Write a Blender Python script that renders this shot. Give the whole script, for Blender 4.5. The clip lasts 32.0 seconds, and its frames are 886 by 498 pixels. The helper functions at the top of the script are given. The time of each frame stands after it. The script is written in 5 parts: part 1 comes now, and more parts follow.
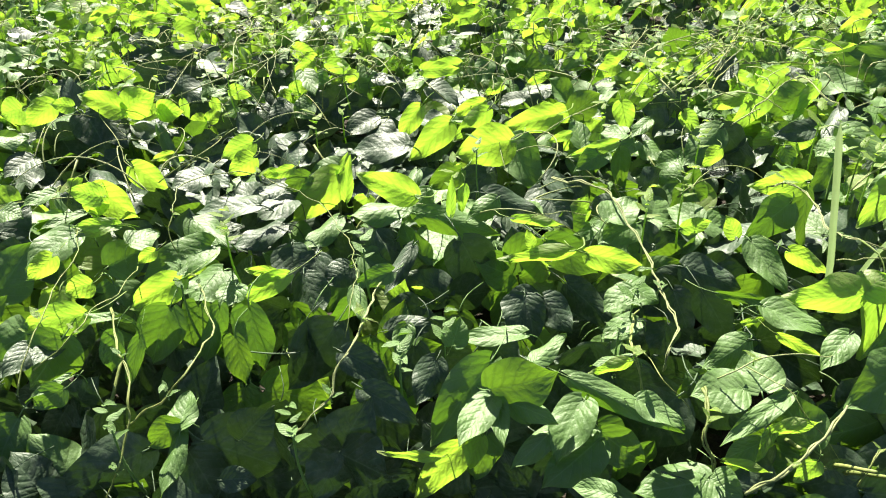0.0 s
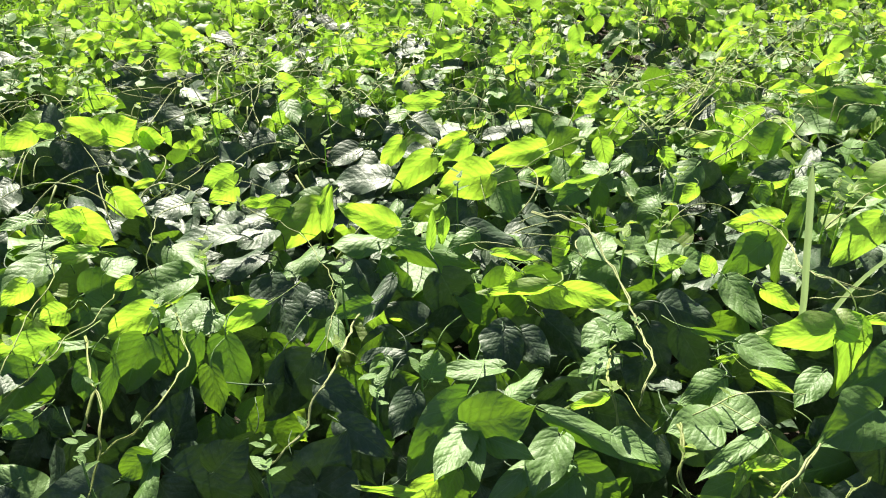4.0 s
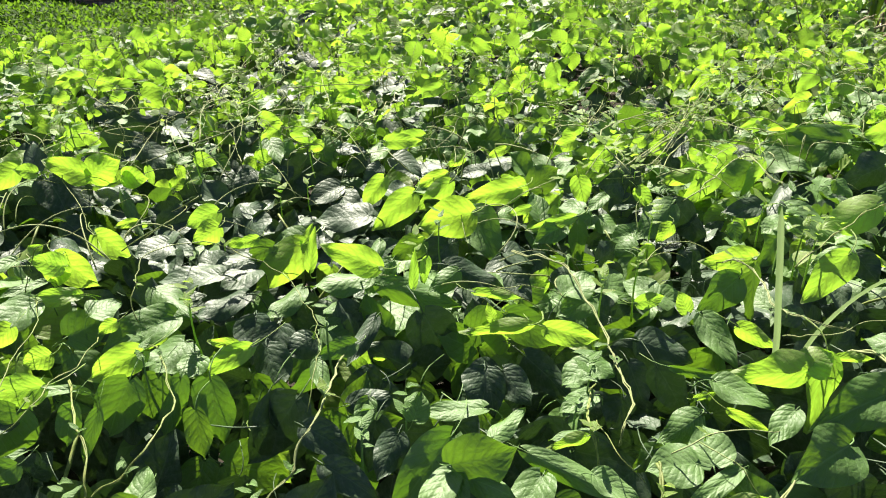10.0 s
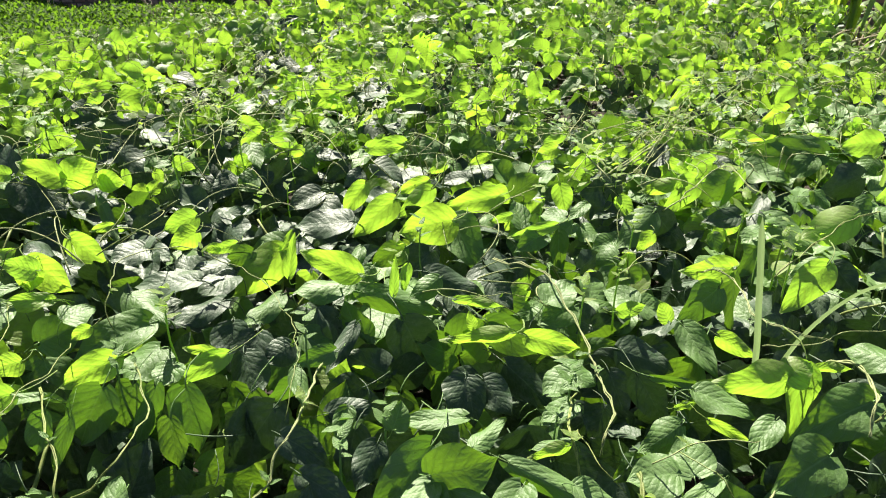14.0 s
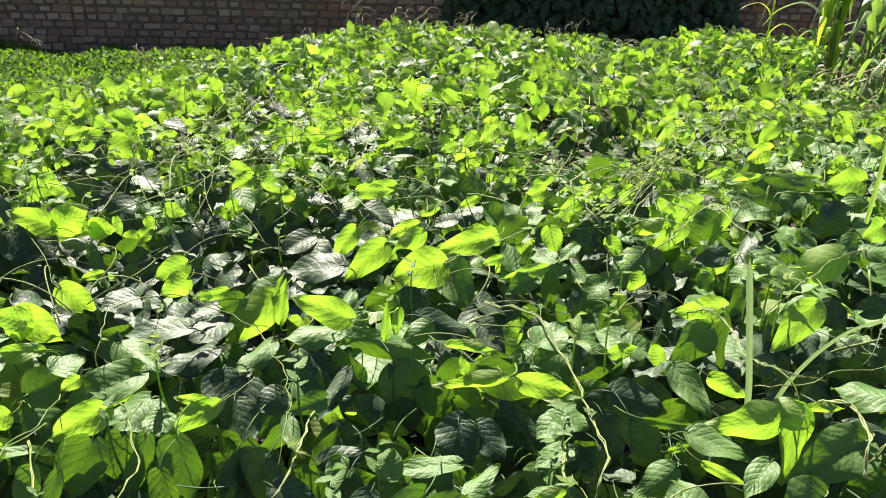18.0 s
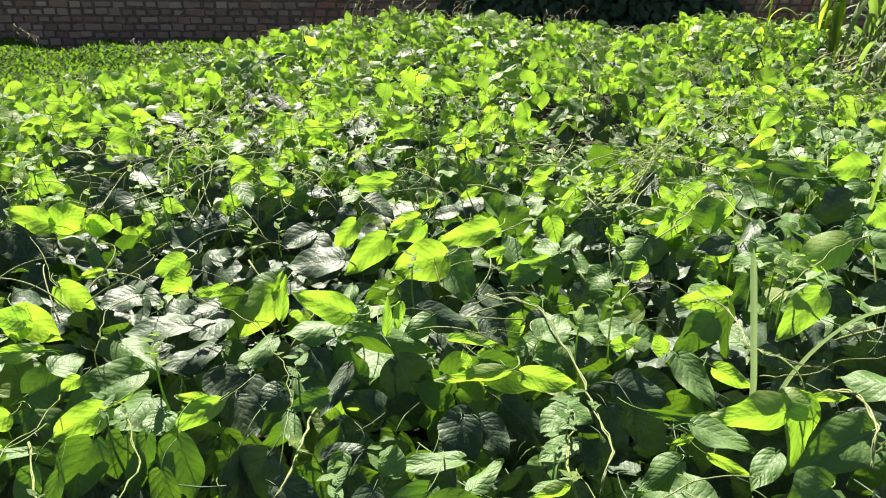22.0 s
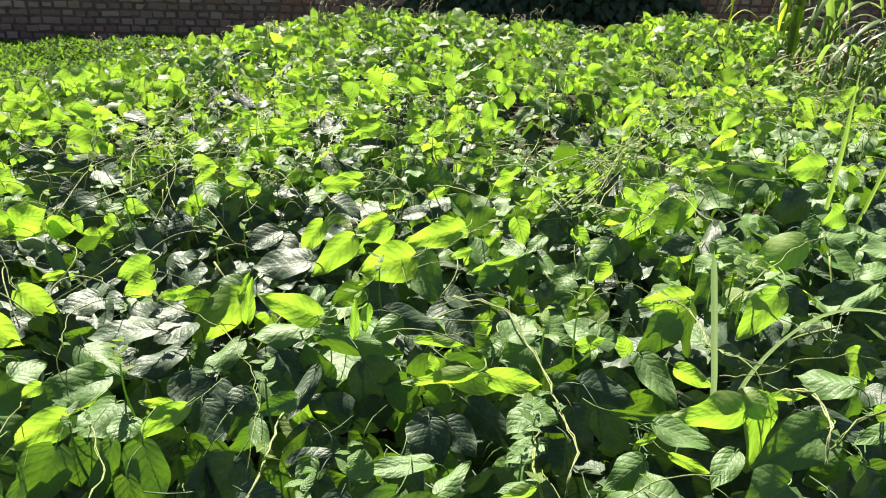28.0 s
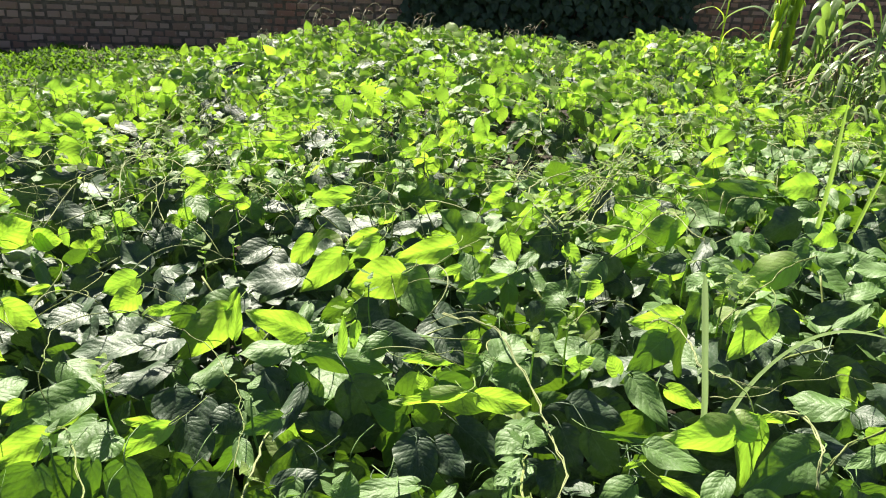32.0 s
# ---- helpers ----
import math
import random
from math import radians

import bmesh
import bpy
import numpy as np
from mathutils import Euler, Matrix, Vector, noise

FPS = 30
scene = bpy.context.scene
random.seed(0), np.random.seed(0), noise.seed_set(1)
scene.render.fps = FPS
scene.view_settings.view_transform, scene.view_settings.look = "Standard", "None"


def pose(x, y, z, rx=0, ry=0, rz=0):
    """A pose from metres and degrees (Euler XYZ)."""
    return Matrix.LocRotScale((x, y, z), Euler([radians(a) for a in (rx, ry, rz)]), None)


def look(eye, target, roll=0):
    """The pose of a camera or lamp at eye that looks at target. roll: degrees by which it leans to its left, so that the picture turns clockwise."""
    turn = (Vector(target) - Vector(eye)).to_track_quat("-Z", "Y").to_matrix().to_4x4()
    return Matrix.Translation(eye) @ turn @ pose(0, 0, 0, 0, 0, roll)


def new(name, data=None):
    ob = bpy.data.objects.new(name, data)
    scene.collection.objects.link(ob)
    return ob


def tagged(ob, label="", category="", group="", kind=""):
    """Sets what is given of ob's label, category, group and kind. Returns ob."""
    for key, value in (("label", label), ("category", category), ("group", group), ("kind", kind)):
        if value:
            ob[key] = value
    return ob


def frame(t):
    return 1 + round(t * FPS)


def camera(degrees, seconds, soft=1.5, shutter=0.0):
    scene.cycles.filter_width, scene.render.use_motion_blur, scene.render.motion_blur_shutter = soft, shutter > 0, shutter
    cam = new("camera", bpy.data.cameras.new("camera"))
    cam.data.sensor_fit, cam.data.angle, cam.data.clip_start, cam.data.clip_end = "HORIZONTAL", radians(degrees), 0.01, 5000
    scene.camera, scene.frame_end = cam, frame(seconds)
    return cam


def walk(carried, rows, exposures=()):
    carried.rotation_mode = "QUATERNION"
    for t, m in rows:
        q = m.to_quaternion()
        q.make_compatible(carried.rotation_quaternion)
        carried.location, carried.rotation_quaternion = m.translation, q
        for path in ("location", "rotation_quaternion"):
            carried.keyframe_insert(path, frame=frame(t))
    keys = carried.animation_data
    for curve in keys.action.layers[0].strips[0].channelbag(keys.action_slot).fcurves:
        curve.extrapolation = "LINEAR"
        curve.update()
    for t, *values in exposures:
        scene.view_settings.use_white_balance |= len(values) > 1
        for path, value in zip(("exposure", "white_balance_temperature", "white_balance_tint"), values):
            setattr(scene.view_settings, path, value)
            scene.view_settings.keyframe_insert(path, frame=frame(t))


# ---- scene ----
cam = camera(60.9, 32.0, soft=1.1)
PATH = [
    (0, (0.016, 0.015, 1.276), (0.005, 1.732, 0.251), -1.1),
    (0.5, (0.017, 0.015, 1.276), (0.011, 1.736, 0.258), -0.9),
    (1, (0.02, 0.015, 1.277), (0.024, 1.738, 0.262), -0.7),
    (1.5, (0.021, 0.015, 1.276), (0.034, 1.74, 0.264), -0.5),
    (2, (0.02, 0.015, 1.276), (0.04, 1.742, 0.267), -0.1),
    (2.5, (0.02, 0.014, 1.276), (0.035, 1.743, 0.271), -0.1),
    (3, (0.019, 0.01, 1.282), (0.041, 1.752, 0.299), 0.1),
    (3.5, (0.019, 0.012, 1.282), (0.049, 1.764, 0.318), 0.3),
    (5.5, (0.017, 0.012, 1.289), (0.082, 1.774, 0.344), 1.6),
    (6, (0.017, 0.007, 1.297), (0.077, 1.776, 0.365), 1.7),
    (6.5, (0.017, 0.002, 1.301), (0.08, 1.781, 0.39), 2.1),
    (7, (0.018, 0.001, 1.303), (0.089, 1.779, 0.39), 2.2),
    (7.5, (0.018, 0.0, 1.305), (0.087, 1.779, 0.393), 2.0),
    (8, (0.019, 0.0, 1.307), (0.087, 1.786, 0.41), 1.8),
    (8.5, (0.018, 0.003, 1.305), (0.089, 1.791, 0.412), 2.0),
    (9, (0.016, 0.007, 1.305), (0.096, 1.794, 0.413), 2.0),
    (9.5, (0.013, 0.003, 1.312), (0.089, 1.792, 0.421), 1.3),
    (10, (0.013, -0.002, 1.316), (0.107, 1.789, 0.431), 1.1),
    (10.5, (0.018, -0.002, 1.318), (0.099, 1.814, 0.484), 0.6),
    (11, (0.014, 0.006, 1.312), (0.126, 1.827, 0.492), 1.5),
    (11.5, (0.015, 0.013, 1.308), (0.133, 1.821, 0.461), 1.7),
    (12, (0.013, 0.015, 1.304), (0.132, 1.815, 0.439), 1.9),
    (12.5, (0.014, 0.017, 1.304), (0.127, 1.821, 0.447), 1.8),
    (13, (0.014, 0.018, 1.302), (0.138, 1.809, 0.421), 2.1),
    (13.5, (0.014, 0.019, 1.306), (0.158, 1.811, 0.429), 2.2),
    (14, (0.012, 0.009, 1.311), (0.158, 1.806, 0.444), 2.3),
    (14.5, (0.01, 0.001, 1.322), (0.129, 1.786, 0.427), 1.6),
    (15, (0.012, 0.004, 1.325), (0.122, 1.78, 0.412), 1.6),
    (15.5, (0.012, 0.004, 1.328), (0.182, 1.83, 0.529), 2.3),
    (17.5, (0.008, 0.003, 1.326), (0.188, 1.842, 0.561), 2.3),
    (18, (0.011, 0.007, 1.325), (0.181, 1.844, 0.553), 1.8),
    (18.5, (0.013, 0.011, 1.324), (0.175, 1.843, 0.537), 1.6),
    (19, (0.014, 0.014, 1.323), (0.179, 1.846, 0.538), 1.5),
    (19.5, (0.014, 0.016, 1.323), (0.184, 1.849, 0.543), 1.6),
    (20, (0.012, 0.013, 1.323), (0.184, 1.845, 0.539), 1.6),
    (20.5, (0.012, 0.017, 1.324), (0.175, 1.841, 0.522), 1.1),
    (21, (0.015, 0.021, 1.323), (0.171, 1.843, 0.512), 0.9),
    (21.5, (0.014, 0.024, 1.328), (0.178, 1.848, 0.526), 0.9),
    (22, (0.016, 0.023, 1.326), (0.18, 1.85, 0.529), 0.9),
    (22.5, (0.015, 0.025, 1.325), (0.184, 1.85, 0.523), 1.1),
    (23, (0.015, 0.026, 1.325), (0.189, 1.852, 0.528), 1.1),
    (23.5, (0.014, 0.026, 1.326), (0.189, 1.854, 0.533), 1.1),
    (24, (0.012, 0.027, 1.325), (0.187, 1.855, 0.533), 1.0),
    (24.5, (0.016, 0.026, 1.331), (0.165, 1.843, 0.508), 1.0),
    (26.5, (0.007, 0.026, 1.331), (0.193, 1.842, 0.513), 2.2),
    (27, (0.007, 0.024, 1.332), (0.217, 1.836, 0.512), 2.2),
    (27.5, (0.008, 0.019, 1.338), (0.232, 1.83, 0.521), 2.0),
    (28, (0.015, 0.021, 1.343), (0.266, 1.835, 0.538), 1.9),
    (28.5, (0.019, 0.025, 1.346), (0.279, 1.84, 0.547), 1.8),
    (29, (0.019, 0.032, 1.343), (0.281, 1.842, 0.534), 1.9),
    (29.5, (0.021, 0.038, 1.34), (0.259, 1.84, 0.504), 1.2),
    (30, (0.024, 0.049, 1.339), (0.261, 1.839, 0.478), 2.0),
    (30.5, (0.024, 0.053, 1.342), (0.273, 1.856, 0.513), 2.1),
    (31, (0.024, 0.045, 1.348), (0.293, 1.87, 0.575), 2.4),
    (31.5, (0.024, 0.039, 1.348), (0.304, 1.869, 0.592), 2.6),
    (32, (0.023, 0.037, 1.348), (0.294, 1.861, 0.574), 2.6),
]
walk(cam, [(t, look(eye, target, roll)) for t, eye, target, roll in PATH],
     exposures=[(0.0, 1.76), (3.0, 1.66), (8.0, 1.54), (20.0, 1.44), (27.0, 1.47), (32.0, 1.48)])

# ---------------------------------------------------------------- light
SUN_AZ, SUN_EL = radians(-15), radians(49)
SUN_DIR = Vector((math.sin(SUN_AZ) * math.cos(SUN_EL), math.cos(SUN_AZ) * math.cos(SUN_EL), math.sin(SUN_EL)))
world = bpy.data.worlds.new("sky")
scene.world = world
world.use_nodes = True
backlight = world.node_tree.nodes["Background"]
sky = world.node_tree.nodes.new("ShaderNodeTexSky")
sky.sky_type, sky.sun_disc, sky.sun_elevation, sky.sun_rotation = "NISHITA", False, SUN_EL, SUN_AZ
world.node_tree.links.new(sky.outputs[0], backlight.inputs[0])
backlight.inputs[1].default_value = 0.031
sun = new("sun", bpy.data.lights.new("sun", "SUN"))
sun.data.energy, sun.data.angle, sun.data.color = 5.0, radians(0.5), (1.0, 0.93, 0.79)
sun.matrix_world = look(SUN_DIR * 20, (0, 0, 0))


# ---------------------------------------------------------------- materials
class Nodes:
    """Short calls for building a node material."""

    def __init__(self, name):
        self.mat = bpy.data.materials.new(name)
        self.mat.use_nodes = True
        self.tree = self.mat.node_tree
        self.bsdf = self.tree.nodes["Principled BSDF"]
        self.out = self.tree.nodes["Material Output"]

    def put(self, value, socket):
        if isinstance(value, bpy.types.NodeSocket):
            self.tree.links.new(value, socket)
        elif value is not None:
            socket.default_value = (*value, 1) if isinstance(value, tuple) and len(value) == 3 and socket.type == "RGBA" else value

    def node(self, kind, **settings):
        n = self.tree.nodes.new(kind)
        for key, value in settings.items():
            setattr(n, key, value)
        return n

    def math(self, op, a, b=None, c=None):
        n = self.node("ShaderNodeMath", operation=op)
        for i, v in enumerate((a, b, c)):
            self.put(v, n.inputs[i])
        return n.outputs[0]

    def fit(self, v, a, b, c=0.0, d=1.0, smooth=True):
        n = self.node("ShaderNodeMapRange", interpolation_type="SMOOTHSTEP" if smooth else "LINEAR")
        for i, s in enumerate((v, a, b, c, d)):
            self.put(s, n.inputs[i])
        return n.outputs[0]

    def mix(self, f, a, b, blend="MIX"):
        n = self.node("ShaderNodeMix", data_type="RGBA", blend_type=blend)
        for v, s in ((f, n.inputs[0]), (a, n.inputs[6]), (b, n.inputs[7])):
            self.put(v, s)
        return n.outputs[2]

    def noise(self, vector, scale, detail=3.0, rough=0.55):
        n = self.node("ShaderNodeTexNoise")
        self.put(vector, n.inputs["Vector"])
        n.inputs["Scale"].default_value, n.inputs["Detail"].default_value, n.inputs["Roughness"].default_value = scale, detail, rough
        return n.outputs["Fac"]

    def bump(self, height, strength, distance):
        n = self.node("ShaderNodeBump")
        self.put(height, n.inputs["Height"])
        n.inputs["Strength"].default_value, n.inputs["Distance"].default_value = strength, distance
        return n.outputs[0]

    def place(self):
        return self.node("ShaderNodeNewGeometry").outputs["Position"]

    def chance(self, islands):
        return self.node("ShaderNodeNewGeometry").outputs["Random Per Island"] if islands else self.node("ShaderNodeObjectInfo").outputs["Random"]


def leaf_material(name, low, high, glow, through_light, rough, veins, dust, islands=False):
    """Leaf blade: colour between low and high by leaf, ribbed by veins, light shining through as glow."""
    k = Nodes(name)
    uv = k.node("ShaderNodeSeparateXYZ")
    k.put(k.node("ShaderNodeTexCoord").outputs["UV"], uv.inputs[0])
    across = k.math("ABSOLUTE", k.math("MULTIPLY_ADD", uv.outputs[0], 2.0, -1.0))
    along = uv.outputs[1]
    rand = k.chance(islands)
    where = k.place()
    wobble = k.noise(where, 60.0, 2.0)
    rows = k.math("MULTIPLY_ADD", along, 6.0, k.math("MULTIPLY_ADD", across, -2.0, k.math("MULTIPLY", wobble, 0.5)))
    rib = k.math("PINGPONG", rows, 0.5)
    side_vein = k.fit(rib, 0.0, 0.07, 1.0, 0.0)
    mid_vein = k.fit(across, 0.0, 0.06, 1.0, 0.0)
    vein = k.math("MAXIMUM", mid_vein, k.math("MULTIPLY", side_vein, 0.6))
    grain = k.noise(where, 420.0, 3.0)
    patch = k.noise(where, 38.0, 4.0)
    tone = k.mix(rand, low, high)
    tone = k.mix(k.fit(patch, 0.35, 0.7, 0.0, 0.35), tone, tuple(1.5 * c for c in low))
    tone = k.mix(k.math("MULTIPLY", vein, 0.36), tone, tuple(min(1, 1.9 * c + 0.02) for c in high))
    dusty = k.math("MULTIPLY", k.fit(k.noise(where, 55.0, 5.0, 0.7), 0.42, 0.72), dust)
    tone = k.mix(dusty, tone, (0.34, 0.37, 0.33))
    spots = k.fit(k.noise(where, 150.0, 1.0), 0.76, 0.80)
    tone = k.mix(k.math("MULTIPLY", spots, 0.35), tone, (0.16, 0.12, 0.04))
    blister = k.noise(where, 130.0, 2.0, 0.5)
    quilt = k.math("PINGPONG", k.math("MULTIPLY_ADD", across, 3.2, k.math("MULTIPLY", wobble, 1.4)), 0.5)
    cushion = k.math("MULTIPLY", k.fit(rib, -0.06, 0.36), k.math("MULTIPLY_ADD", k.fit(quilt, 0.0, 0.4), 0.5, 0.6))
    height = k.math("ADD", k.math("MULTIPLY", cushion, 0.26 * veins), k.math("ADD", k.math("MULTIPLY", grain, 0.16), k.math("MULTIPLY", blister, 0.32 * veins)))
    normal = k.bump(k.math("ADD", height, k.math("MULTIPLY", patch, 0.4)), 0.8, 0.0040)
    k.put(tone, k.bsdf.inputs["Base Color"])
    k.put(k.math("MULTIPLY_ADD", grain, 0.25, rough - 0.12), k.bsdf.inputs["Roughness"])
    k.put(normal, k.bsdf.inputs["Normal"])
    k.bsdf.inputs["Specular IOR Level"].default_value = 0.5
    light = k.node("ShaderNodeBsdfTranslucent")
    lit = k.mix(k.math("MULTIPLY", vein, 0.65), k.mix(rand, glow, tuple(c * s for c, s in zip(glow, (0.7, 0.82, 0.8)))), tuple(c * 0.55 for c in glow))
    lit = k.mix(k.fit(cushion, 0.1, 0.8, 0.38, 0.0), lit, tuple(c * 0.5 for c in glow))
    k.put(k.mix(k.fit(patch, 0.3, 0.75, 0.0, 0.3), lit, tuple(c * 0.7 for c in glow)), light.inputs["Color"])
    k.put(normal, light.inputs["Normal"])
    both = k.node("ShaderNodeMixShader")
    both.inputs[0].default_value = through_light
    k.put(k.bsdf.outputs[0], both.inputs[1])
    k.put(light.outputs[0], both.inputs[2])
    k.put(both.outputs[0], k.out.inputs["Surface"])
    return k.mat


LEAF = {}
for loose in (False, True):
    tail = " loose" if loose else ""
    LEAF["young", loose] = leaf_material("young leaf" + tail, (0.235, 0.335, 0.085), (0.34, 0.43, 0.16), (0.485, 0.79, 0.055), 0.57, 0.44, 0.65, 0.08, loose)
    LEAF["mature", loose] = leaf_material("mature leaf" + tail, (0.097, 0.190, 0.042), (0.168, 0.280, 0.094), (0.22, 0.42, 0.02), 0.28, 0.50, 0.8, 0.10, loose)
    # dark colour of aged leaves, also put where shade falls in the bed
    LEAF["old_or_shaded", loose] = leaf_material("old leaf" + tail, (0.031, 0.063, 0.026), (0.064, 0.105, 0.051), (0.08, 0.17, 0.02), 0.09, 0.49, 0.75, 0.16, loose)


def plain_material(name, low, high, rough, scale, relief=0.002, glow=None, islands=False):
    k = Nodes(name)
    where = k.place()
    tone = k.mix(k.fit(k.noise(where, scale, 5.0), 0.3, 0.7), low, high)
    tone = k.mix(k.math("MULTIPLY", k.chance(islands), 0.5), tone, tuple(0.6 * c for c in low))
    k.put(tone, k.bsdf.inputs["Base Color"])
    k.bsdf.inputs["Roughness"].default_value = rough
    normal = k.bump(k.noise(where, scale * 6, 4.0), 0.7, relief)
    k.put(normal, k.bsdf.inputs["Normal"])
    if glow:
        light = k.node("ShaderNodeBsdfTranslucent")
        light.inputs["Color"].default_value = (*glow, 1)
        both = k.node("ShaderNodeMixShader")
        both.inputs[0].default_value = 0.45
        k.put(k.bsdf.outputs[0], both.inputs[1])
        k.put(light.outputs[0], both.inputs[2])
        k.put(both.outputs[0], k.out.inputs["Surface"])
    return k.mat


def brick_material(name, islands):
    k = Nodes(name)
    where = k.place()
    rand = k.chance(islands)
    tone = k.mix(k.math("POWER", rand, 1.3), (0.45, 0.235, 0.165), (0.76, 0.50, 0.38))
    tone = k.mix(k.fit(k.noise(where, 1.3, 3.0), 0.52, 0.66, 0.0, 0.75), tone, (0.54, 0.19, 0.12))
    tone = k.mix(k.fit(k.noise(where, 0.8, 4.0), 0.52, 0.78, 0.0, 0.5), tone, (0.34, 0.235, 0.19))
    tone = k.mix(k.fit(k.noise(where, 30.0, 5.0), 0.55, 0.75, 0.0, 0.5), tone, (0.66, 0.52, 0.42))
    k.put(tone, k.bsdf.inputs["Base Color"])
    k.bsdf.inputs["Roughness"].default_value = 0.93
    k.put(k.bump(k.noise(where, 90.0, 6.0), 0.9, 0.006), k.bsdf.inputs["Normal"])
    return k.mat


SOIL = plain_material("dark soil", (0.028, 0.021, 0.014), (0.06, 0.046, 0.030), 0.95, 14.0, 0.02)
MORTAR = plain_material("weathered mortar", (0.20, 0.135, 0.10), (0.34, 0.24, 0.185), 0.95, 25.0, 0.006)
BRICK = brick_material("weathered brick", False)
BRICKWORK = brick_material("weathered brickwork", True)
STEM = plain_material("green stem", (0.16, 0.22, 0.05), (0.30, 0.34, 0.10), 0.6, 70.0, 0.001)
STRAW = plain_material("dry stem", (0.25, 0.30, 0.11), (0.40, 0.43, 0.20), 0.75, 70.0, 0.001)
PALE_GRASS = plain_material("pale grass blade", (0.26, 0.34, 0.20), (0.40, 0.47, 0.32), 0.33, 60.0, 0.001, (0.28, 0.40, 0.15))
GRASS = plain_material("grass blade", (0.16, 0.26, 0.08), (0.26, 0.36, 0.16), 0.45, 60.0, 0.001, (0.35, 0.55, 0.08))
MAIZE = plain_material("maize leaf", (0.14, 0.24, 0.05), (0.26, 0.37, 0.10), 0.45, 40.0, 0.001, (0.74, 0.95, 0.08))
WEED = plain_material("weed leaf", (0.045, 0.11, 0.014), (0.10, 0.19, 0.028), 0.75, 6.0, 0.001, (0.19, 0.37, 0.02), True)
IVY = plain_material("creeper leaf", (0.09, 0.15, 0.08), (0.17, 0.23, 0.14), 0.40, 20.0, 0.001, (0.05, 0.10, 0.02), True)
LIMP = plain_material("limp blade", (0.17, 0.25, 0.11), (0.30, 0.38, 0.20), 0.36, 30.0, 0.001, (0.30, 0.48, 0.07), True)
DRY = plain_material("dry vine tip", (0.34, 0.28, 0.17), (0.52, 0.46, 0.32), 0.7, 70.0, 0.001)
BRUSH = plain_material("dry brush", (0.16, 0.13, 0.07), (0.34, 0.29, 0.17), 0.8, 30.0, 0.001, None, True)


# ---------------------------------------------------------------- mesh helpers
def mesh_of(name, verts, faces, material, uvs=None, smooth=True):
    me = bpy.data.meshes.new(name)
    me.from_pydata(verts, [], faces)
    me.materials.append(material)
    if uvs is not None:
        layer = me.uv_layers.new(name="UVMap")
        loops = np.empty(len(me.loops), dtype=np.int32)
        me.loops.foreach_get("vertex_index", loops)
        layer.data.foreach_set("uv", np.asarray(uvs, dtype=np.float32)[loops].ravel())
    if smooth:
        me.polygons.foreach_set("use_smooth", [True] * len(me.polygons))
    me.update()
    return me


def child(name, me, parent, m=None, label=""):
    ob = new(name, me)
    ob.parent = parent
    ob.matrix_parent_inverse = parent.matrix_basis.inverted()
    if m is not None:
        ob.matrix_basis = m
    else:
        ob.matrix_basis = Matrix.Identity(4)
    return tagged(ob, label)


def spline(points, steps):
    """Points along a smooth curve through the given ones."""
    p = [Vector(q) for q in points]
    p = [p[0] * 2 - p[1]] + p + [p[-1] * 2 - p[-2]]
    line = []
    for i in range(1, len(p) - 2):
        a, b, c, d = p[i - 1:i + 3]
        for s in range(steps):
            t = s / steps
            line.append(0.5 * (2 * b + (c - a) * t + (2 * a - 5 * b + 4 * c - d) * t * t + (3 * b - a - 3 * c + d) * t ** 3))
    return line + [p[-2]]


def tube(line, radius, sides=6, taper=0.5, verts=None, faces=None, wobble=0.0):
    """A tapering round stem along a line, added to verts and faces."""
    verts = [] if verts is None else verts
    faces = [] if faces is None else faces
    first, n = len(verts), len(line)
    for i, q in enumerate(line):
        way = (line[min(i + 1, n - 1)] - line[max(i - 1, 0)]).normalized()
        side = way.cross(Vector((0.31, 0.2, 0.93))).normalized()
        over = side.cross(way)
        r = radius * (1 - (1 - taper) * i / (n - 1)) * (1 + wobble * math.sin(i * 1.7))
        for s in range(sides):
            a = math.tau * s / sides
            verts.append(q + side * (r * math.cos(a)) + over * (r * math.sin(a)))
    for i in range(n - 1):
        for s in range(sides):
            e = (s + 1) % sides
            faces.append((first + i * sides + s, first + i * sides + e, first + (i + 1) * sides + e, first + (i + 1) * sides + s))
    faces.append(tuple(first + s for s in reversed(range(sides))))
    faces.append(tuple(first + (n - 1) * sides + s for s in range(sides)))
    return verts, faces


def ribbon(line, width, up, fold=0.25, cells=2, point=0.5, verts=None, faces=None, across=None):
    """A grass-like blade: a folded strip along a line, pointed at its end."""
    verts = [] if verts is None else verts
    faces = [] if faces is None else faces
    first, n = len(verts), len(line)
    for i, q in enumerate(line):
        way = (line[min(i + 1, n - 1)] - line[max(i - 1, 0)]).normalized()
        side = Vector(across) if across else way.cross(Vector(up))
        side = side.normalized() if side.length > 1e-4 else Vector((1, 0, 0))
        over = side.cross(way)
        f = i / (n - 1)
        w = width * min(1, 0.55 + 1.5 * f) * (1 if f < point else max(0.03, 1 - ((f - point) / (1 - point)) ** 1.6))
        for s in range(cells + 1):
            u = 2 * s / cells - 1
            verts.append(q + side * (u * w / 2) + over * (abs(u) * fold * w))
    for i in range(n - 1):
        for s in range(cells):
            a = first + i * (cells + 1) + s
            faces.append((a, a + 1, a + cells + 2, a + cells + 1))
    return verts, faces


# ---------------------------------------------------------------- the lie of the bean bed
def sstep(a, b, v):
    t = min(1, max(0, (v - a) / (b - a)))
    return t * t * (3 - 2 * t)


def bed_left(y):
    """Left edge of the bed, which draws in towards the wall."""
    return -2.35 + 0.51 * max(0.0, y - 4.2)


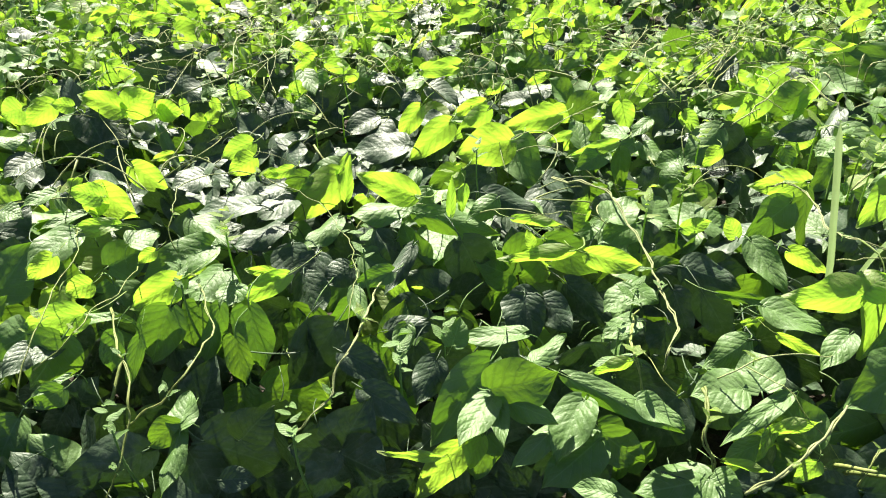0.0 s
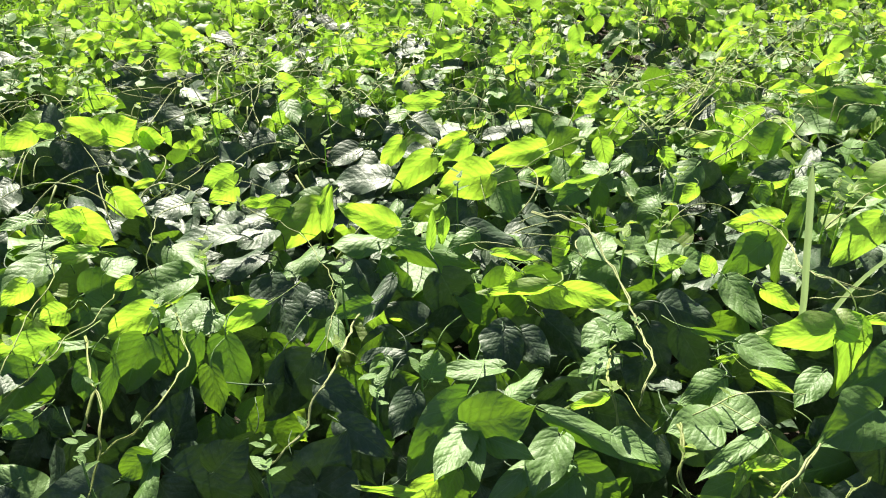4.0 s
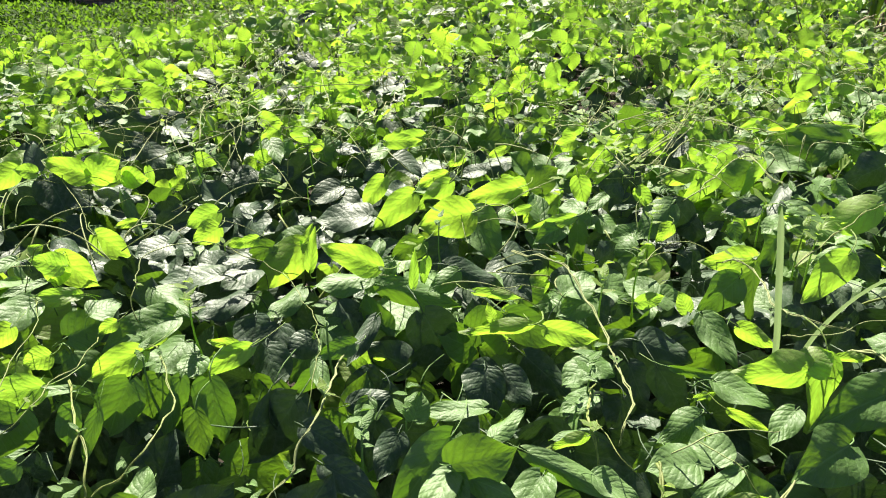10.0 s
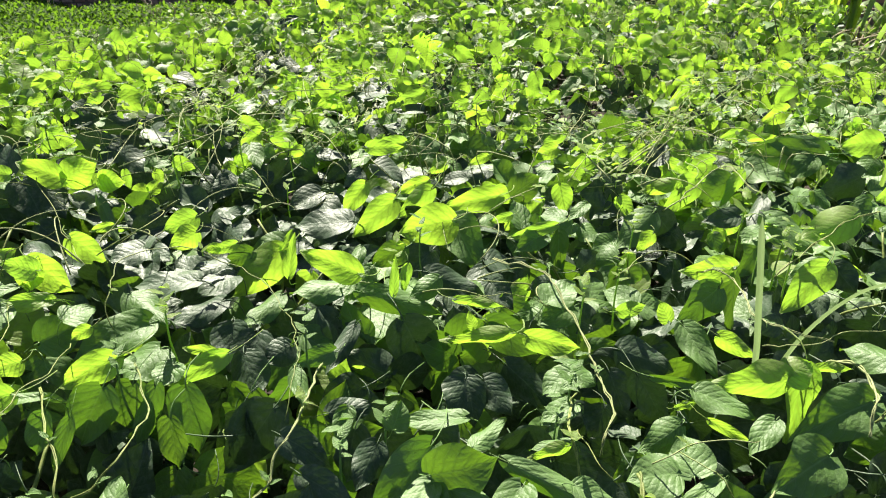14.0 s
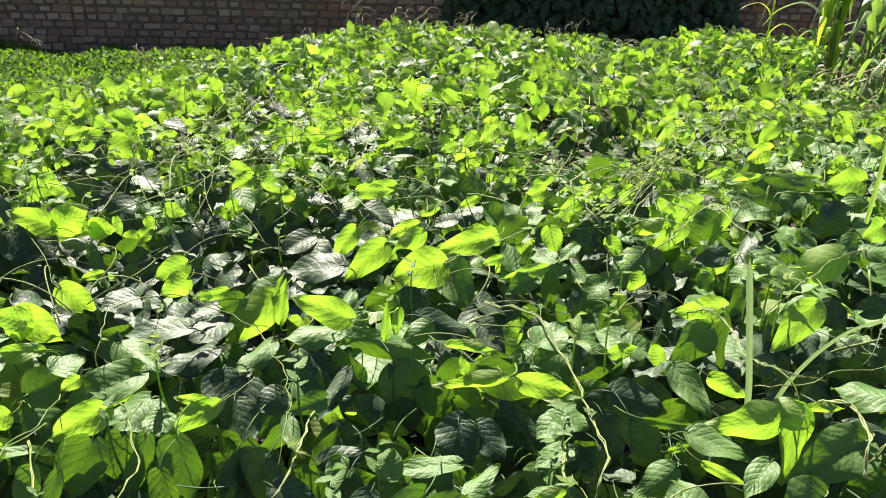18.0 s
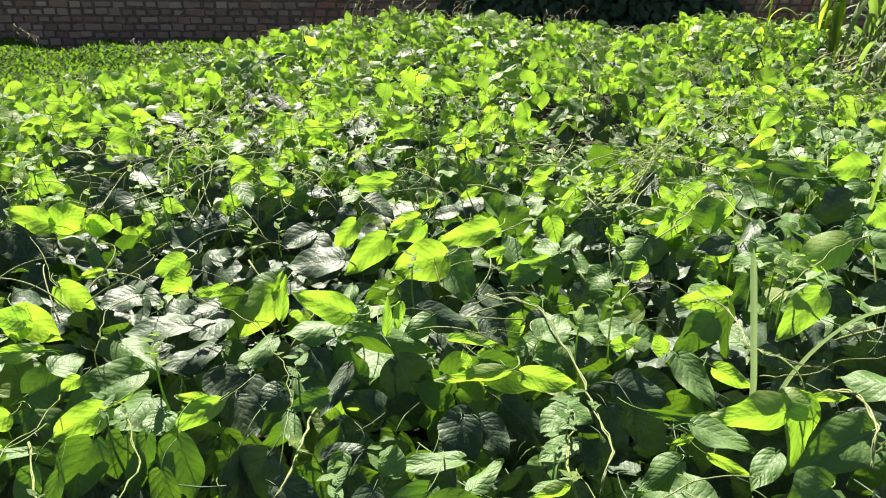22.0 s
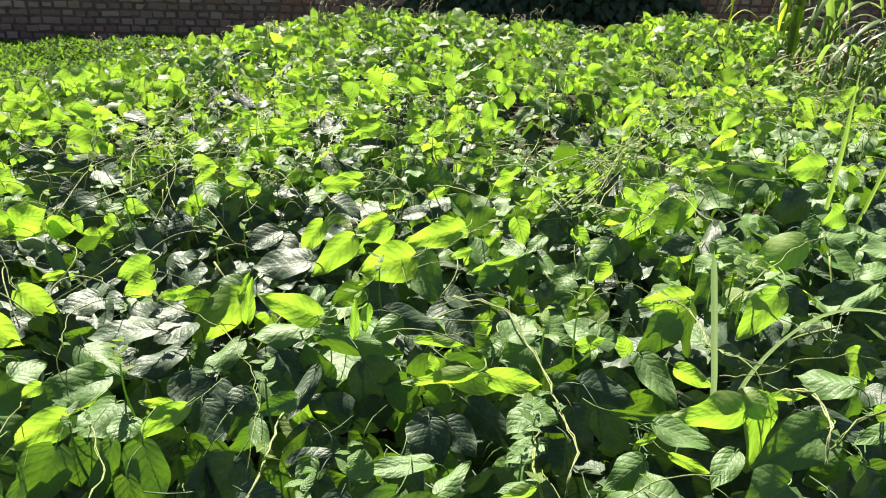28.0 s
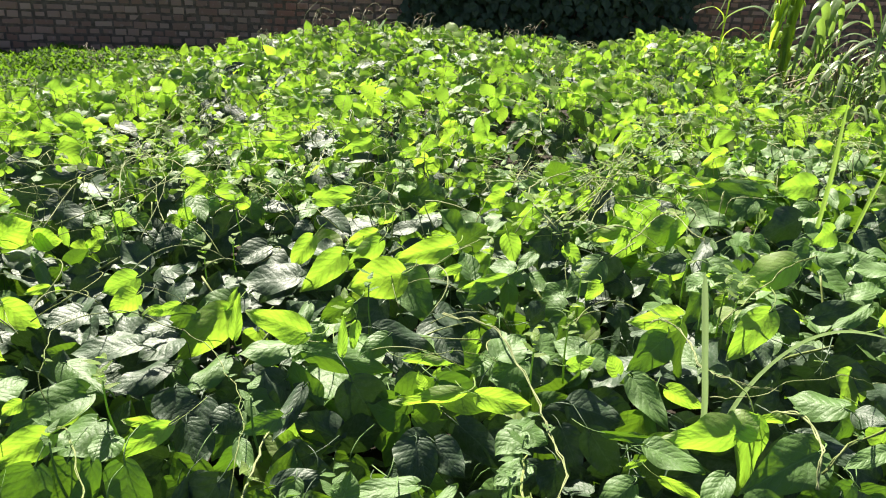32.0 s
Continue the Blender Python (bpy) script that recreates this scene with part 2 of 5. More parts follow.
def canopy(x, y):
    """Height of the top of the bean leaves."""
    h = 0.49 + 0.165 * sstep(3.9, 5.6, y) - 0.55 * sstep(5.9, 7.2, y)
    h -= 0.20 * math.exp(-((x - 0.92) / 0.33) ** 2 - ((y - 3.4) / 0.33) ** 2)
    h -= 0.10 * math.exp(-((x + 0.37) / 0.22) ** 2 - ((y - 2.2) / 0.22) ** 2) + 0.08 * math.exp(-((x + 0.8) / 0.18) ** 2 - ((y - 1.9) / 0.2) ** 2)
    h -= 0.07 * math.exp(-((x - 0.1) / 0.5) ** 2 - ((y - 2.7) / 0.3) ** 2)
    h -= 0.15 * math.exp(-((x - 1.95) / 0.40) ** 2) * sstep(4.3, 5.3, y)
    h -= 0.28 * (1 - sstep(-2.1, 0.7, x)) * sstep(3.9, 5.5, y)
    h -= 0.9 * max(0.0, 0.92 - y)
    h += 0.03 * math.sin(3.1 * x + 1.3) * math.sin(2.3 * y + 0.7) + 0.02 * math.sin(7.3 * x - 4.1 * y)
    return h * (0.45 + 0.55 * sstep(bed_left(y) - 0.1, bed_left(y) + 0.4, x))


# ---------------------------------------------------------------- ground and wall
def build_ground():
    xs = sorted({-600, -120, -40, -15, 15, 40, 120, 600} | {round(-8 + 0.5 * i, 2) for i in range(33)})
    ys = sorted({-600, -120, -40, -12, 20, 60, 150, 600} | {round(-4 + 0.5 * i, 2) for i in range(29)})
    verts, faces = [], []
    for y in ys:
        for x in xs:
            near = abs(x) < 8 and -4 < y < 9
            verts.append((x, y, 0.03 * noise.noise((x, y, 0)) - 0.02 if near else -0.02))
    w = len(xs)
    for j in range(len(ys) - 1):
        for i in range(w - 1):
            a = j * w + i
            faces.append((a, a + 1, a + w + 1, a + w))
    ob = new("ground", mesh_of("ground", verts, faces, SOIL))
    tagged(ob, "dark bare soil under the bean vines", "ground", kind="structure")


build_ground()

WALL_Y, WALL_TOP, COURSE = 8.0, 1.63, 0.073
core = bmesh.new()
bmesh.ops.create_cube(core, size=1)
for v in core.verts:
    v.co = (v.co.x * 24, WALL_Y + 0.127 + v.co.y * 0.23, (v.co.z + 0.5) * WALL_TOP - 0.03)
core_mesh = bpy.data.meshes.new("wall_north")
core.to_mesh(core_mesh)
core_mesh.materials.append(MORTAR)
wall_north = tagged(new("wall_north", core_mesh), "weathered grey-brown brick garden wall in shade", "wall", kind="structure")

# ---------------------------------------------------------------- bean plants
random.seed(11)
PLANTS = []
CELL = 0.78


def bean_plant(x, y):
    """A plant: its root stems rising into the leaves. The leaves are joined to it later."""
    top = canopy(x, y)
    base = new("bean_plant")
    base.matrix_basis = Matrix.Translation((x, y, 0.0))
    tagged(base, "sprawling green bean vine with broad three-part leaves", "plant", "bean vines in the bed")
    for s in range(3):
        a = random.uniform(0, math.tau)
        reach = random.uniform(0.1, 0.3)
        line = spline([(x, y, -0.03), (x + 0.3 * reach * math.cos(a), y + 0.3 * reach * math.sin(a), 0.35 * top),
                       (x + 0.7 * reach * math.cos(a + 0.5), y + 0.7 * reach * math.sin(a + 0.5), 0.7 * top),
                       (x + reach * math.cos(a + 0.9), y + reach * math.sin(a + 0.9), top - 0.05)], 4)
        child("main_stem", mesh_of("main_stem", *tube(line, 0.006, 6), STEM), base)
    PLANTS.append((x, y, base))
    return base


for row in range(8):
    for col in range(10):
        px = -2.25 + CELL * (col + 0.5 * (row % 2)) + random.uniform(-0.12, 0.12)
        py = 0.95 + CELL * row + random.uniform(-0.12, 0.12)
        if bed_left(py) + 0.1 < px < 4.5 and not (py > 4.0 and px > 0.62 * py + 0.3):
            bean_plant(px, py)


def plant_near(x, y):
    return min(PLANTS, key=lambda p: (p[0] - x) ** 2 + (p[1] - y) ** 2)[2]


def leaf_shape(cells, rows, fold, droop, wave, skew, heart):
    """Blade of one leaflet, one unit long and wide: broad at the base, drawn out to a tip."""
    verts, faces, uvs = [], [], []
    for j in range(rows + 1):
        v = j / rows
        v = v ** 1.15 if j < rows else 1.0
        w = 0.5 * (max(0.0, 1 - ((0.34 - v) / 0.345) ** 2.5) ** 0.5 if v < 0.34 else (1 - ((v - 0.34) / 0.66) ** 1.55) ** 0.88)
        w *= 1 - 0.25 * sstep(0.80, 0.97, v)
        w = max(w, 0.006)
        for i in range(cells + 1):
            u = 2 * i / cells - 1
            au = abs(u)
            x = u * w + skew * math.sin(v * math.pi) * 0.10
            y = v - heart * au * au * (1 - v) ** 3
            z = fold * au * w - droop * v * v - 0.10 * au ** 2 * w
            z += wave * 0.07 * math.sin(v * 9 + (2.0 if u > 0 else 0.0)) * au * au
            if cells >= 8:
                z += 0.016 * (0.5 - 0.5 * math.cos((v * 6 - au * 2) * math.tau)) * min(1, 3 * au) * (1 - 0.5 * au) * min(1, 4 * w)
                z += 0.007 * noise.noise((u * 3 + 9 * skew, v * 7, wave)) * min(1, 3 * w)
            verts.append((x, y, z))
            uvs.append((0.5 * u + 0.5, v))
    n = cells + 1
    for j in range(rows):
        for i in range(cells):
            a = j * n + i
            faces.append((a, a + 1, a + n + 1, a + n))
    return verts, faces, uvs


def with_stalk(shape):
    verts, faces, uvs = [list(part_) for part_ in shape]
    line = spline([(0, 0.01, -0.004), (0, -0.12, -0.03), (0.02, -0.28, -0.25), (0.05, -0.36, -0.75)], 2)
    k = len(verts)
    verts, faces = tube(line, 0.015, 4, 0.8, verts, faces)
    return verts, faces, uvs + [(0.5, 0.3)] * (len(verts) - k)


SHAPES = [(0.30, 0.10, 0.5, 0.2, 0.10), (0.10, 0.22, 1.0, -0.3, 0.12), (0.45, 0.16, 0.7, 0.4, 0.08), (-0.12, 0.12, 1.2, 0.0, 0.14),
          (0.20, 0.34, 0.8, -0.5, 0.10), (0.55, 0.05, 1.3, 0.1, 0.06),
          (0.18, 0.10, 0.9, 0.15, 0.10), (-0.16, 0.14, 1.2, -0.25, 0.12), (0.26, 0.16, 1.1, 0.30, 0.10)]
BLADES = {}
for age in ("young", "mature", "old_or_shaded"):
    BLADES[age] = [mesh_of(age + "_leaf", *with_stalk(leaf_shape(8, 24, *s))[:2], LEAF[age, False], with_stalk(leaf_shape(8, 24, *s))[2]) for s in SHAPES]
    BLADES[age, "far"] = [mesh_of(age + "_far_leaf", *leaf_shape(4, 5, *s)[:2], LEAF[age, False], leaf_shape(4, 5, *s)[2]) for s in SHAPES]
FLAT = (6, 7, 8)
STANDOUT = []
# about where the camera stands; covering leaves are dropped to suit its view
CAMERA_SPOT = Vector((0.0, 0.0, 1.3))


def hang(age, m, length, width, far=False, shape=None):
    """Join a leaflet to the plant that it grows from."""
    where = m.translation
    mesh = BLADES[age, "far"] if far else BLADES[age]
    me = mesh[random.randrange(len(mesh)) if shape is None else shape]
    return child("leaf", me, plant_near(where.x, where.y), m @ Matrix.Diagonal((width, length, 0.5 * (width + length), 1)))


def leaf(age, x, y, z, rx, ry, rz, length, width):
    m = pose(x, y, z, rx, ry, rz)
    hang(age, m, length, width, shape=random.choice((0, 1, 3, 4, 7) if age == "old_or_shaded" else FLAT))
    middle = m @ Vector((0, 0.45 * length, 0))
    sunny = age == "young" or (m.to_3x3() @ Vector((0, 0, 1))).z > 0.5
    STANDOUT.append((middle, 0.25 * (length + width), ((CAMERA_SPOT - middle).normalized(), SUN_DIR)[:1 + sunny]))


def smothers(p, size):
    """Whether a leaf here would lie over one of those that stand out, on its sunny side or on the camera's."""
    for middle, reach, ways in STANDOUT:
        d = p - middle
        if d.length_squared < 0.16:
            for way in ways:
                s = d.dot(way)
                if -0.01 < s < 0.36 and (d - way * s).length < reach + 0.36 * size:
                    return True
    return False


# the leaves that stand out, from the front of the bed to the back
leaf("mature", 0.249, 0.765, 0.412, -2, -21, 72, 0.061, 0.038)
leaf("young", 0.547, 0.793, 0.442, -72, -29, 159, 0.048, 0.033)
leaf("mature", 0.405, 0.808, 0.391, -1, 22, -139, 0.055, 0.067)
leaf("mature", 0.401, 0.808, 0.391, 1, -20, 99, 0.114, 0.084)
leaf("young", -0.005, 0.813, 0.443, 58, -69, 47, 0.090, 0.017)
leaf("young", 0.425, 0.813, 0.424, -29, 76, -136, 0.068, 0.017)
leaf("old_or_shaded", -0.331, 0.821, 0.391, -3, 46, -92, 0.050, 0.041)
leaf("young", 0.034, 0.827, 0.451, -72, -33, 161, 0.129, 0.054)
leaf("old_or_shaded", -0.095, 0.832, 0.381, -65, 29, -173, 0.052, 0.101)
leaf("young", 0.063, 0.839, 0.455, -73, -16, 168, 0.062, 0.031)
leaf("old_or_shaded", -0.151, 0.839, 0.426, -50, 67, -165, 0.085, 0.098)
leaf("old_or_shaded", -0.153, 0.839, 0.426, -68, -30, -179, 0.089, 0.083)
leaf("old_or_shaded", -0.153, 0.840, 0.428, -10, -77, 95, 0.082, 0.085)
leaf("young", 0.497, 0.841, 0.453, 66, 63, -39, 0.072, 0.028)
leaf("old_or_shaded", -0.150, 0.841, 0.429, 84, 32, -2, 0.090, 0.092)
leaf("old_or_shaded", 0.600, 0.841, 0.374, -9, 66, -119, 0.056, 0.045)
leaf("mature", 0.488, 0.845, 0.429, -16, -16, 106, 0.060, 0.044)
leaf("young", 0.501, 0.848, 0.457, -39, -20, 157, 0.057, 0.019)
leaf("old_or_shaded", -0.635, 0.848, 0.343, 60, 0, 55, 0.075, 0.084)
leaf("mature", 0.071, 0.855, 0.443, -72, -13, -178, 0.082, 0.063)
leaf("old_or_shaded", -0.584, 0.856, 0.346, -45, -51, -158, 0.053, 0.101)
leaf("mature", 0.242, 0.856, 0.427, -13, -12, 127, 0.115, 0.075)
leaf("old_or_shaded", -0.389, 0.858, 0.414, -70, 18, -168, 0.097, 0.082)
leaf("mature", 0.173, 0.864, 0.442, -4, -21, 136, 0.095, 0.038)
leaf("old_or_shaded", -0.306, 0.865, 0.432, 79, 54, 0, 0.065, 0.081)
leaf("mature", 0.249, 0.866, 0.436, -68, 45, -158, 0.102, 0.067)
leaf("old_or_shaded", -0.466, 0.867, 0.406, -51, -61, 150, 0.167, 0.086)
leaf("old_or_shaded", -0.368, 0.869, 0.424, -61, 54, -147, 0.138, 0.127)
leaf("mature", -0.402, 0.870, 0.441, -18, 9, 171, 0.102, 0.038)
leaf("mature", -0.401, 0.874, 0.449, 26, -5, -3, 0.066, 0.050)
leaf("mature", -0.401, 0.881, 0.453, -65, -52, 166, 0.070, 0.056)
leaf("mature", 0.304, 0.888, 0.479, -11, 13, -123, 0.080, 0.046)
leaf("mature", 0.111, 0.892, 0.473, 9, 28, -125, 0.081, 0.042)
leaf("mature", 0.535, 0.892, 0.477, -10, -16, 124, 0.143, 0.034)
leaf("mature", 0.087, 0.896, 0.479, -8, 6, -176, 0.086, 0.037)
leaf("mature", 0.079, 0.896, 0.480, -4, 0, 150, 0.102, 0.057)
leaf("mature", 0.224, 0.899, 0.468, -20, 2, 148, 0.109, 0.071)
leaf("mature", 0.500, 0.903, 0.480, 27, -15, -8, 0.075, 0.078)
leaf("mature", 0.080, 0.906, 0.489, 64, 66, -38, 0.109, 0.104)
leaf("mature", 0.473, 0.908, 0.480, 0, -20, 96, 0.083, 0.081)
leaf("old_or_shaded", -0.118, 0.913, 0.487, -22, 38, -134, 0.099, 0.053)
leaf("mature", 0.723, 0.916, 0.507, -16, -42, 130, 0.117, 0.100)
leaf("mature", 0.210, 0.929, 0.488, -17, 45, -130, 0.185, 0.040)
leaf("mature", -0.605, 0.942, 0.471, -61, -58, 160, 0.063, 0.048)
leaf("young", 0.301, 0.949, 0.505, -57, -64, 148, 0.067, 0.024)
leaf("mature", 0.082, 0.956, 0.503, -51, -29, 158, 0.169, 0.083)
leaf("mature", 0.153, 0.966, 0.495, 11, 1, -45, 0.086, 0.037)
leaf("mature", 0.651, 0.968, 0.536, -20, -4, 131, 0.080, 0.048)
leaf("mature", -0.607, 0.971, 0.472, 1, -11, 138, 0.073, 0.020)
leaf("old_or_shaded", -0.005, 0.976, 0.491, -37, -16, 161, 0.078, 0.057)
leaf("mature", 0.021, 0.985, 0.514, 48, 23, -2, 0.051, 0.049)
leaf("young", 0.554, 0.992, 0.519, -59, 62, -162, 0.081, 0.021)
leaf("mature", 0.315, 0.993, 0.477, -7, -15, 95, 0.066, 0.031)
leaf("old_or_shaded", -0.159, 1.002, 0.489, -22, 37, -132, 0.093, 0.057)
leaf("mature", 0.516, 1.019, 0.487, -18, -42, 131, 0.090, 0.056)
leaf("mature", 0.991, 1.025, 0.524, -12, -18, 104, 0.093, 0.038)
leaf("mature", 0.141, 1.033, 0.498, -2, -9, 92, 0.120, 0.047)
leaf("mature", -0.054, 1.042, 0.515, -40, -11, 172, 0.063, 0.038)
leaf("young", 0.513, 1.042, 0.508, 43, 57, -57, 0.036, 0.013)
leaf("mature", 0.877, 1.051, 0.509, -18, -41, 120, 0.167, 0.094)
leaf("mature", -0.651, 1.054, 0.487, -69, -38, 176, 0.118, 0.102)
leaf("old_or_shaded", -0.714, 1.057, 0.470, -3, -27, 171, 0.071, 0.050)
leaf("mature", -0.354, 1.061, 0.481, -73, 10, 166, 0.094, 0.058)
leaf("old_or_shaded", -0.087, 1.063, 0.488, 6, 46, -78, 0.088, 0.047)
leaf("old_or_shaded", -0.671, 1.063, 0.464, 11, -8, 169, 0.060, 0.052)
leaf("mature", -0.526, 1.071, 0.475, -74, -21, -169, 0.102, 0.030)
leaf("mature", -0.570, 1.082, 0.479, -73, -14, 173, 0.086, 0.048)
leaf("young", 0.730, 1.083, 0.536, 3, -78, 96, 0.140, 0.072)
leaf("young", 0.729, 1.087, 0.537, 59, 27, -67, 0.051, 0.065)
leaf("young", -0.622, 1.092, 0.512, -45, -71, 135, 0.131, 0.064)
leaf("old_or_shaded", -0.186, 1.092, 0.477, -69, -34, 166, 0.164, 0.090)
leaf("mature", 0.350, 1.095, 0.475, -9, -12, 115, 0.075, 0.052)
leaf("young", 0.800, 1.114, 0.540, 21, 77, -86, 0.062, 0.022)
leaf("young", 0.779, 1.115, 0.538, -74, -7, -176, 0.155, 0.060)
leaf("mature", 0.582, 1.117, 0.486, -6, 18, -125, 0.109, 0.061)
leaf("mature", -0.587, 1.118, 0.485, 4, -15, 100, 0.105, 0.029)
leaf("old_or_shaded", 0.892, 1.119, 0.491, 0, 46, -142, 0.123, 0.051)
leaf("mature", -0.151, 1.133, 0.529, -15, 2, -164, 0.073, 0.034)
leaf("mature", -0.352, 1.156, 0.475, -73, 12, 167, 0.131, 0.091)
leaf("mature", -0.498, 1.156, 0.478, -72, -23, 178, 0.124, 0.091)
leaf("mature", -0.408, 1.159, 0.474, -73, -19, 176, 0.144, 0.046)
leaf("mature", -0.450, 1.169, 0.474, -73, -11, 169, 0.107, 0.081)
leaf("young", -0.638, 1.173, 0.523, -42, -72, 153, 0.051, 0.049)
leaf("mature", 1.009, 1.176, 0.512, -5, -18, 49, 0.109, 0.081)
leaf("old_or_shaded", 0.159, 1.180, 0.471, -33, -26, 174, 0.074, 0.076)
leaf("mature", 0.524, 1.180, 0.475, -46, 71, -133, 0.129, 0.022)
leaf("old_or_shaded", 0.161, 1.182, 0.471, -38, 14, 176, 0.088, 0.063)
leaf("old_or_shaded", 0.196, 1.186, 0.465, -31, 27, -153, 0.082, 0.067)
leaf("old_or_shaded", 1.059, 1.196, 0.484, 19, 28, -153, 0.064, 0.060)
leaf("mature", 0.365, 1.200, 0.472, -20, -8, 122, 0.071, 0.065)
leaf("mature", 0.358, 1.210, 0.472, -8, 16, -118, 0.064, 0.073)
leaf("young", -0.486, 1.210, 0.506, -64, -56, 152, 0.139, 0.064)
leaf("old_or_shaded", 0.510, 1.219, 0.447, -69, 31, -179, 0.120, 0.072)
leaf("young", -0.291, 1.227, 0.500, -66, -54, 148, 0.149, 0.046)
leaf("young", -0.731, 1.233, 0.545, -66, -52, 175, 0.069, 0.047)
leaf("mature", -0.393, 1.237, 0.472, -12, -4, 164, 0.061, 0.064)
leaf("young", -0.311, 1.239, 0.497, 1, -78, 80, 0.071, 0.028)
leaf("young", 0.677, 1.255, 0.518, -64, 55, -155, 0.100, 0.041)
leaf("mature", -0.094, 1.277, 0.473, -24, -59, 128, 0.082, 0.045)
leaf("young", 0.292, 1.277, 0.507, -45, 71, -140, 0.115, 0.056)
leaf("young", 0.254, 1.278, 0.512, -13, -77, 112, 0.140, 0.033)
leaf("old_or_shaded", 0.473, 1.279, 0.412, -53, 21, -178, 0.095, 0.066)
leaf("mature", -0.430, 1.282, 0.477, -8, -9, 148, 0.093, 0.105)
leaf("old_or_shaded", 0.257, 1.286, 0.430, -47, 37, -151, 0.139, 0.068)
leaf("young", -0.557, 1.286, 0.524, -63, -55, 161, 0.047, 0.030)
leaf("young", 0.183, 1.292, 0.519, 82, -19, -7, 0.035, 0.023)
leaf("old_or_shaded", -0.277, 1.310, 0.444, -36, 19, -174, 0.105, 0.082)
leaf("old_or_shaded", 0.502, 1.319, 0.444, -19, 40, -118, 0.122, 0.088)
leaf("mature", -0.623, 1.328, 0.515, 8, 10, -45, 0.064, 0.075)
leaf("old_or_shaded", -0.188, 1.338, 0.446, -20, -38, 137, 0.062, 0.065)
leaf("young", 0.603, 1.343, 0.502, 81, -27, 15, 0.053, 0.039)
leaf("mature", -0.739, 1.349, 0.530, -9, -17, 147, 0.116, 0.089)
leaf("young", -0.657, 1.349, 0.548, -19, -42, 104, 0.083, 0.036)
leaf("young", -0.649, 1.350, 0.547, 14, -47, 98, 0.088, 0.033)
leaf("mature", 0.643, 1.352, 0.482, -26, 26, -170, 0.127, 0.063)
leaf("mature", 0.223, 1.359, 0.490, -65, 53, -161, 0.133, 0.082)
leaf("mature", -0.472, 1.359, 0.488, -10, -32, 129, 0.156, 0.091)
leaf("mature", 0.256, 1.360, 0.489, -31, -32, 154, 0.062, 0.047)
leaf("old_or_shaded", -0.264, 1.391, 0.440, -39, -4, 175, 0.128, 0.094)
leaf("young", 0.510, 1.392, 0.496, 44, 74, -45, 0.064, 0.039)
leaf("old_or_shaded", -0.060, 1.399, 0.453, -24, -16, 158, 0.125, 0.041)
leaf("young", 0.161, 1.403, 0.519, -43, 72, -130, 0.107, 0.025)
leaf("old_or_shaded", 0.046, 1.411, 0.462, -70, 18, -166, 0.139, 0.112)
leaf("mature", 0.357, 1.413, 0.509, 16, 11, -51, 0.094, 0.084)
leaf("old_or_shaded", -0.317, 1.421, 0.444, -40, -12, -170, 0.100, 0.072)
leaf("old_or_shaded", -0.324, 1.428, 0.444, -37, 13, 176, 0.085, 0.089)
leaf("mature", -0.757, 1.430, 0.532, 1, -19, 134, 0.095, 0.030)
leaf("mature", -0.925, 1.432, 0.542, -14, 18, -104, 0.044, 0.056)
leaf("young", -0.711, 1.435, 0.570, 75, -58, 66, 0.072, 0.052)
leaf("mature", -0.529, 1.439, 0.509, -6, 9, -132, 0.118, 0.076)
leaf("mature", 0.427, 1.448, 0.477, -17, -42, 127, 0.095, 0.071)
leaf("young", 0.025, 1.453, 0.506, 81, 2, -2, 0.086, 0.022)
leaf("young", -0.737, 1.482, 0.557, -72, -19, -180, 0.063, 0.061)
leaf("young", 1.013, 1.484, 0.562, -72, -31, 157, 0.149, 0.081)
leaf("mature", -0.835, 1.489, 0.553, -2, -17, 130, 0.074, 0.045)
leaf("mature", 0.772, 1.492, 0.498, -66, -50, 173, 0.122, 0.095)
leaf("young", -0.757, 1.510, 0.555, -69, 43, -157, 0.111, 0.077)
leaf("old_or_shaded", -0.361, 1.513, 0.452, -10, -12, 118, 0.124, 0.076)
leaf("mature", 0.824, 1.526, 0.507, -74, -3, -165, 0.145, 0.050)
leaf("mature", -0.232, 1.526, 0.459, -13, -7, 138, 0.117, 0.063)
leaf("mature", -0.044, 1.533, 0.463, -21, 55, -117, 0.190, 0.064)
leaf("young", 0.818, 1.536, 0.530, -1, -78, 103, 0.134, 0.066)
leaf("mature", 1.040, 1.538, 0.540, -28, -35, 123, 0.103, 0.067)
leaf("mature", 1.319, 1.548, 0.534, -16, -4, 106, 0.126, 0.042)
leaf("mature", 0.129, 1.568, 0.480, -22, -40, 142, 0.087, 0.055)
leaf("old_or_shaded", -0.429, 1.576, 0.472, -1, -16, 89, 0.156, 0.084)
leaf("old_or_shaded", 0.259, 1.576, 0.465, -28, 35, -163, 0.085, 0.061)
leaf("young", -0.216, 1.579, 0.484, 81, 5, -15, 0.103, 0.030)
leaf("mature", -0.080, 1.594, 0.455, -2, -16, 98, 0.140, 0.082)
leaf("young", -0.058, 1.594, 0.482, 60, -68, 27, 0.146, 0.074)
leaf("young", 0.059, 1.615, 0.493, -74, -11, -171, 0.073, 0.028)
leaf("old_or_shaded", 1.418, 1.615, 0.439, -53, -33, 120, 0.132, 0.111)
leaf("mature", 1.389, 1.616, 0.538, 12, -12, 23, 0.064, 0.101)
leaf("old_or_shaded", 0.409, 1.620, 0.437, -45, -63, 108, 0.056, 0.052)
leaf("old_or_shaded", -0.352, 1.624, 0.458, 3, -2, 132, 0.104, 0.102)
leaf("old_or_shaded", 1.250, 1.637, 0.464, 37, 56, -69, 0.125, 0.064)
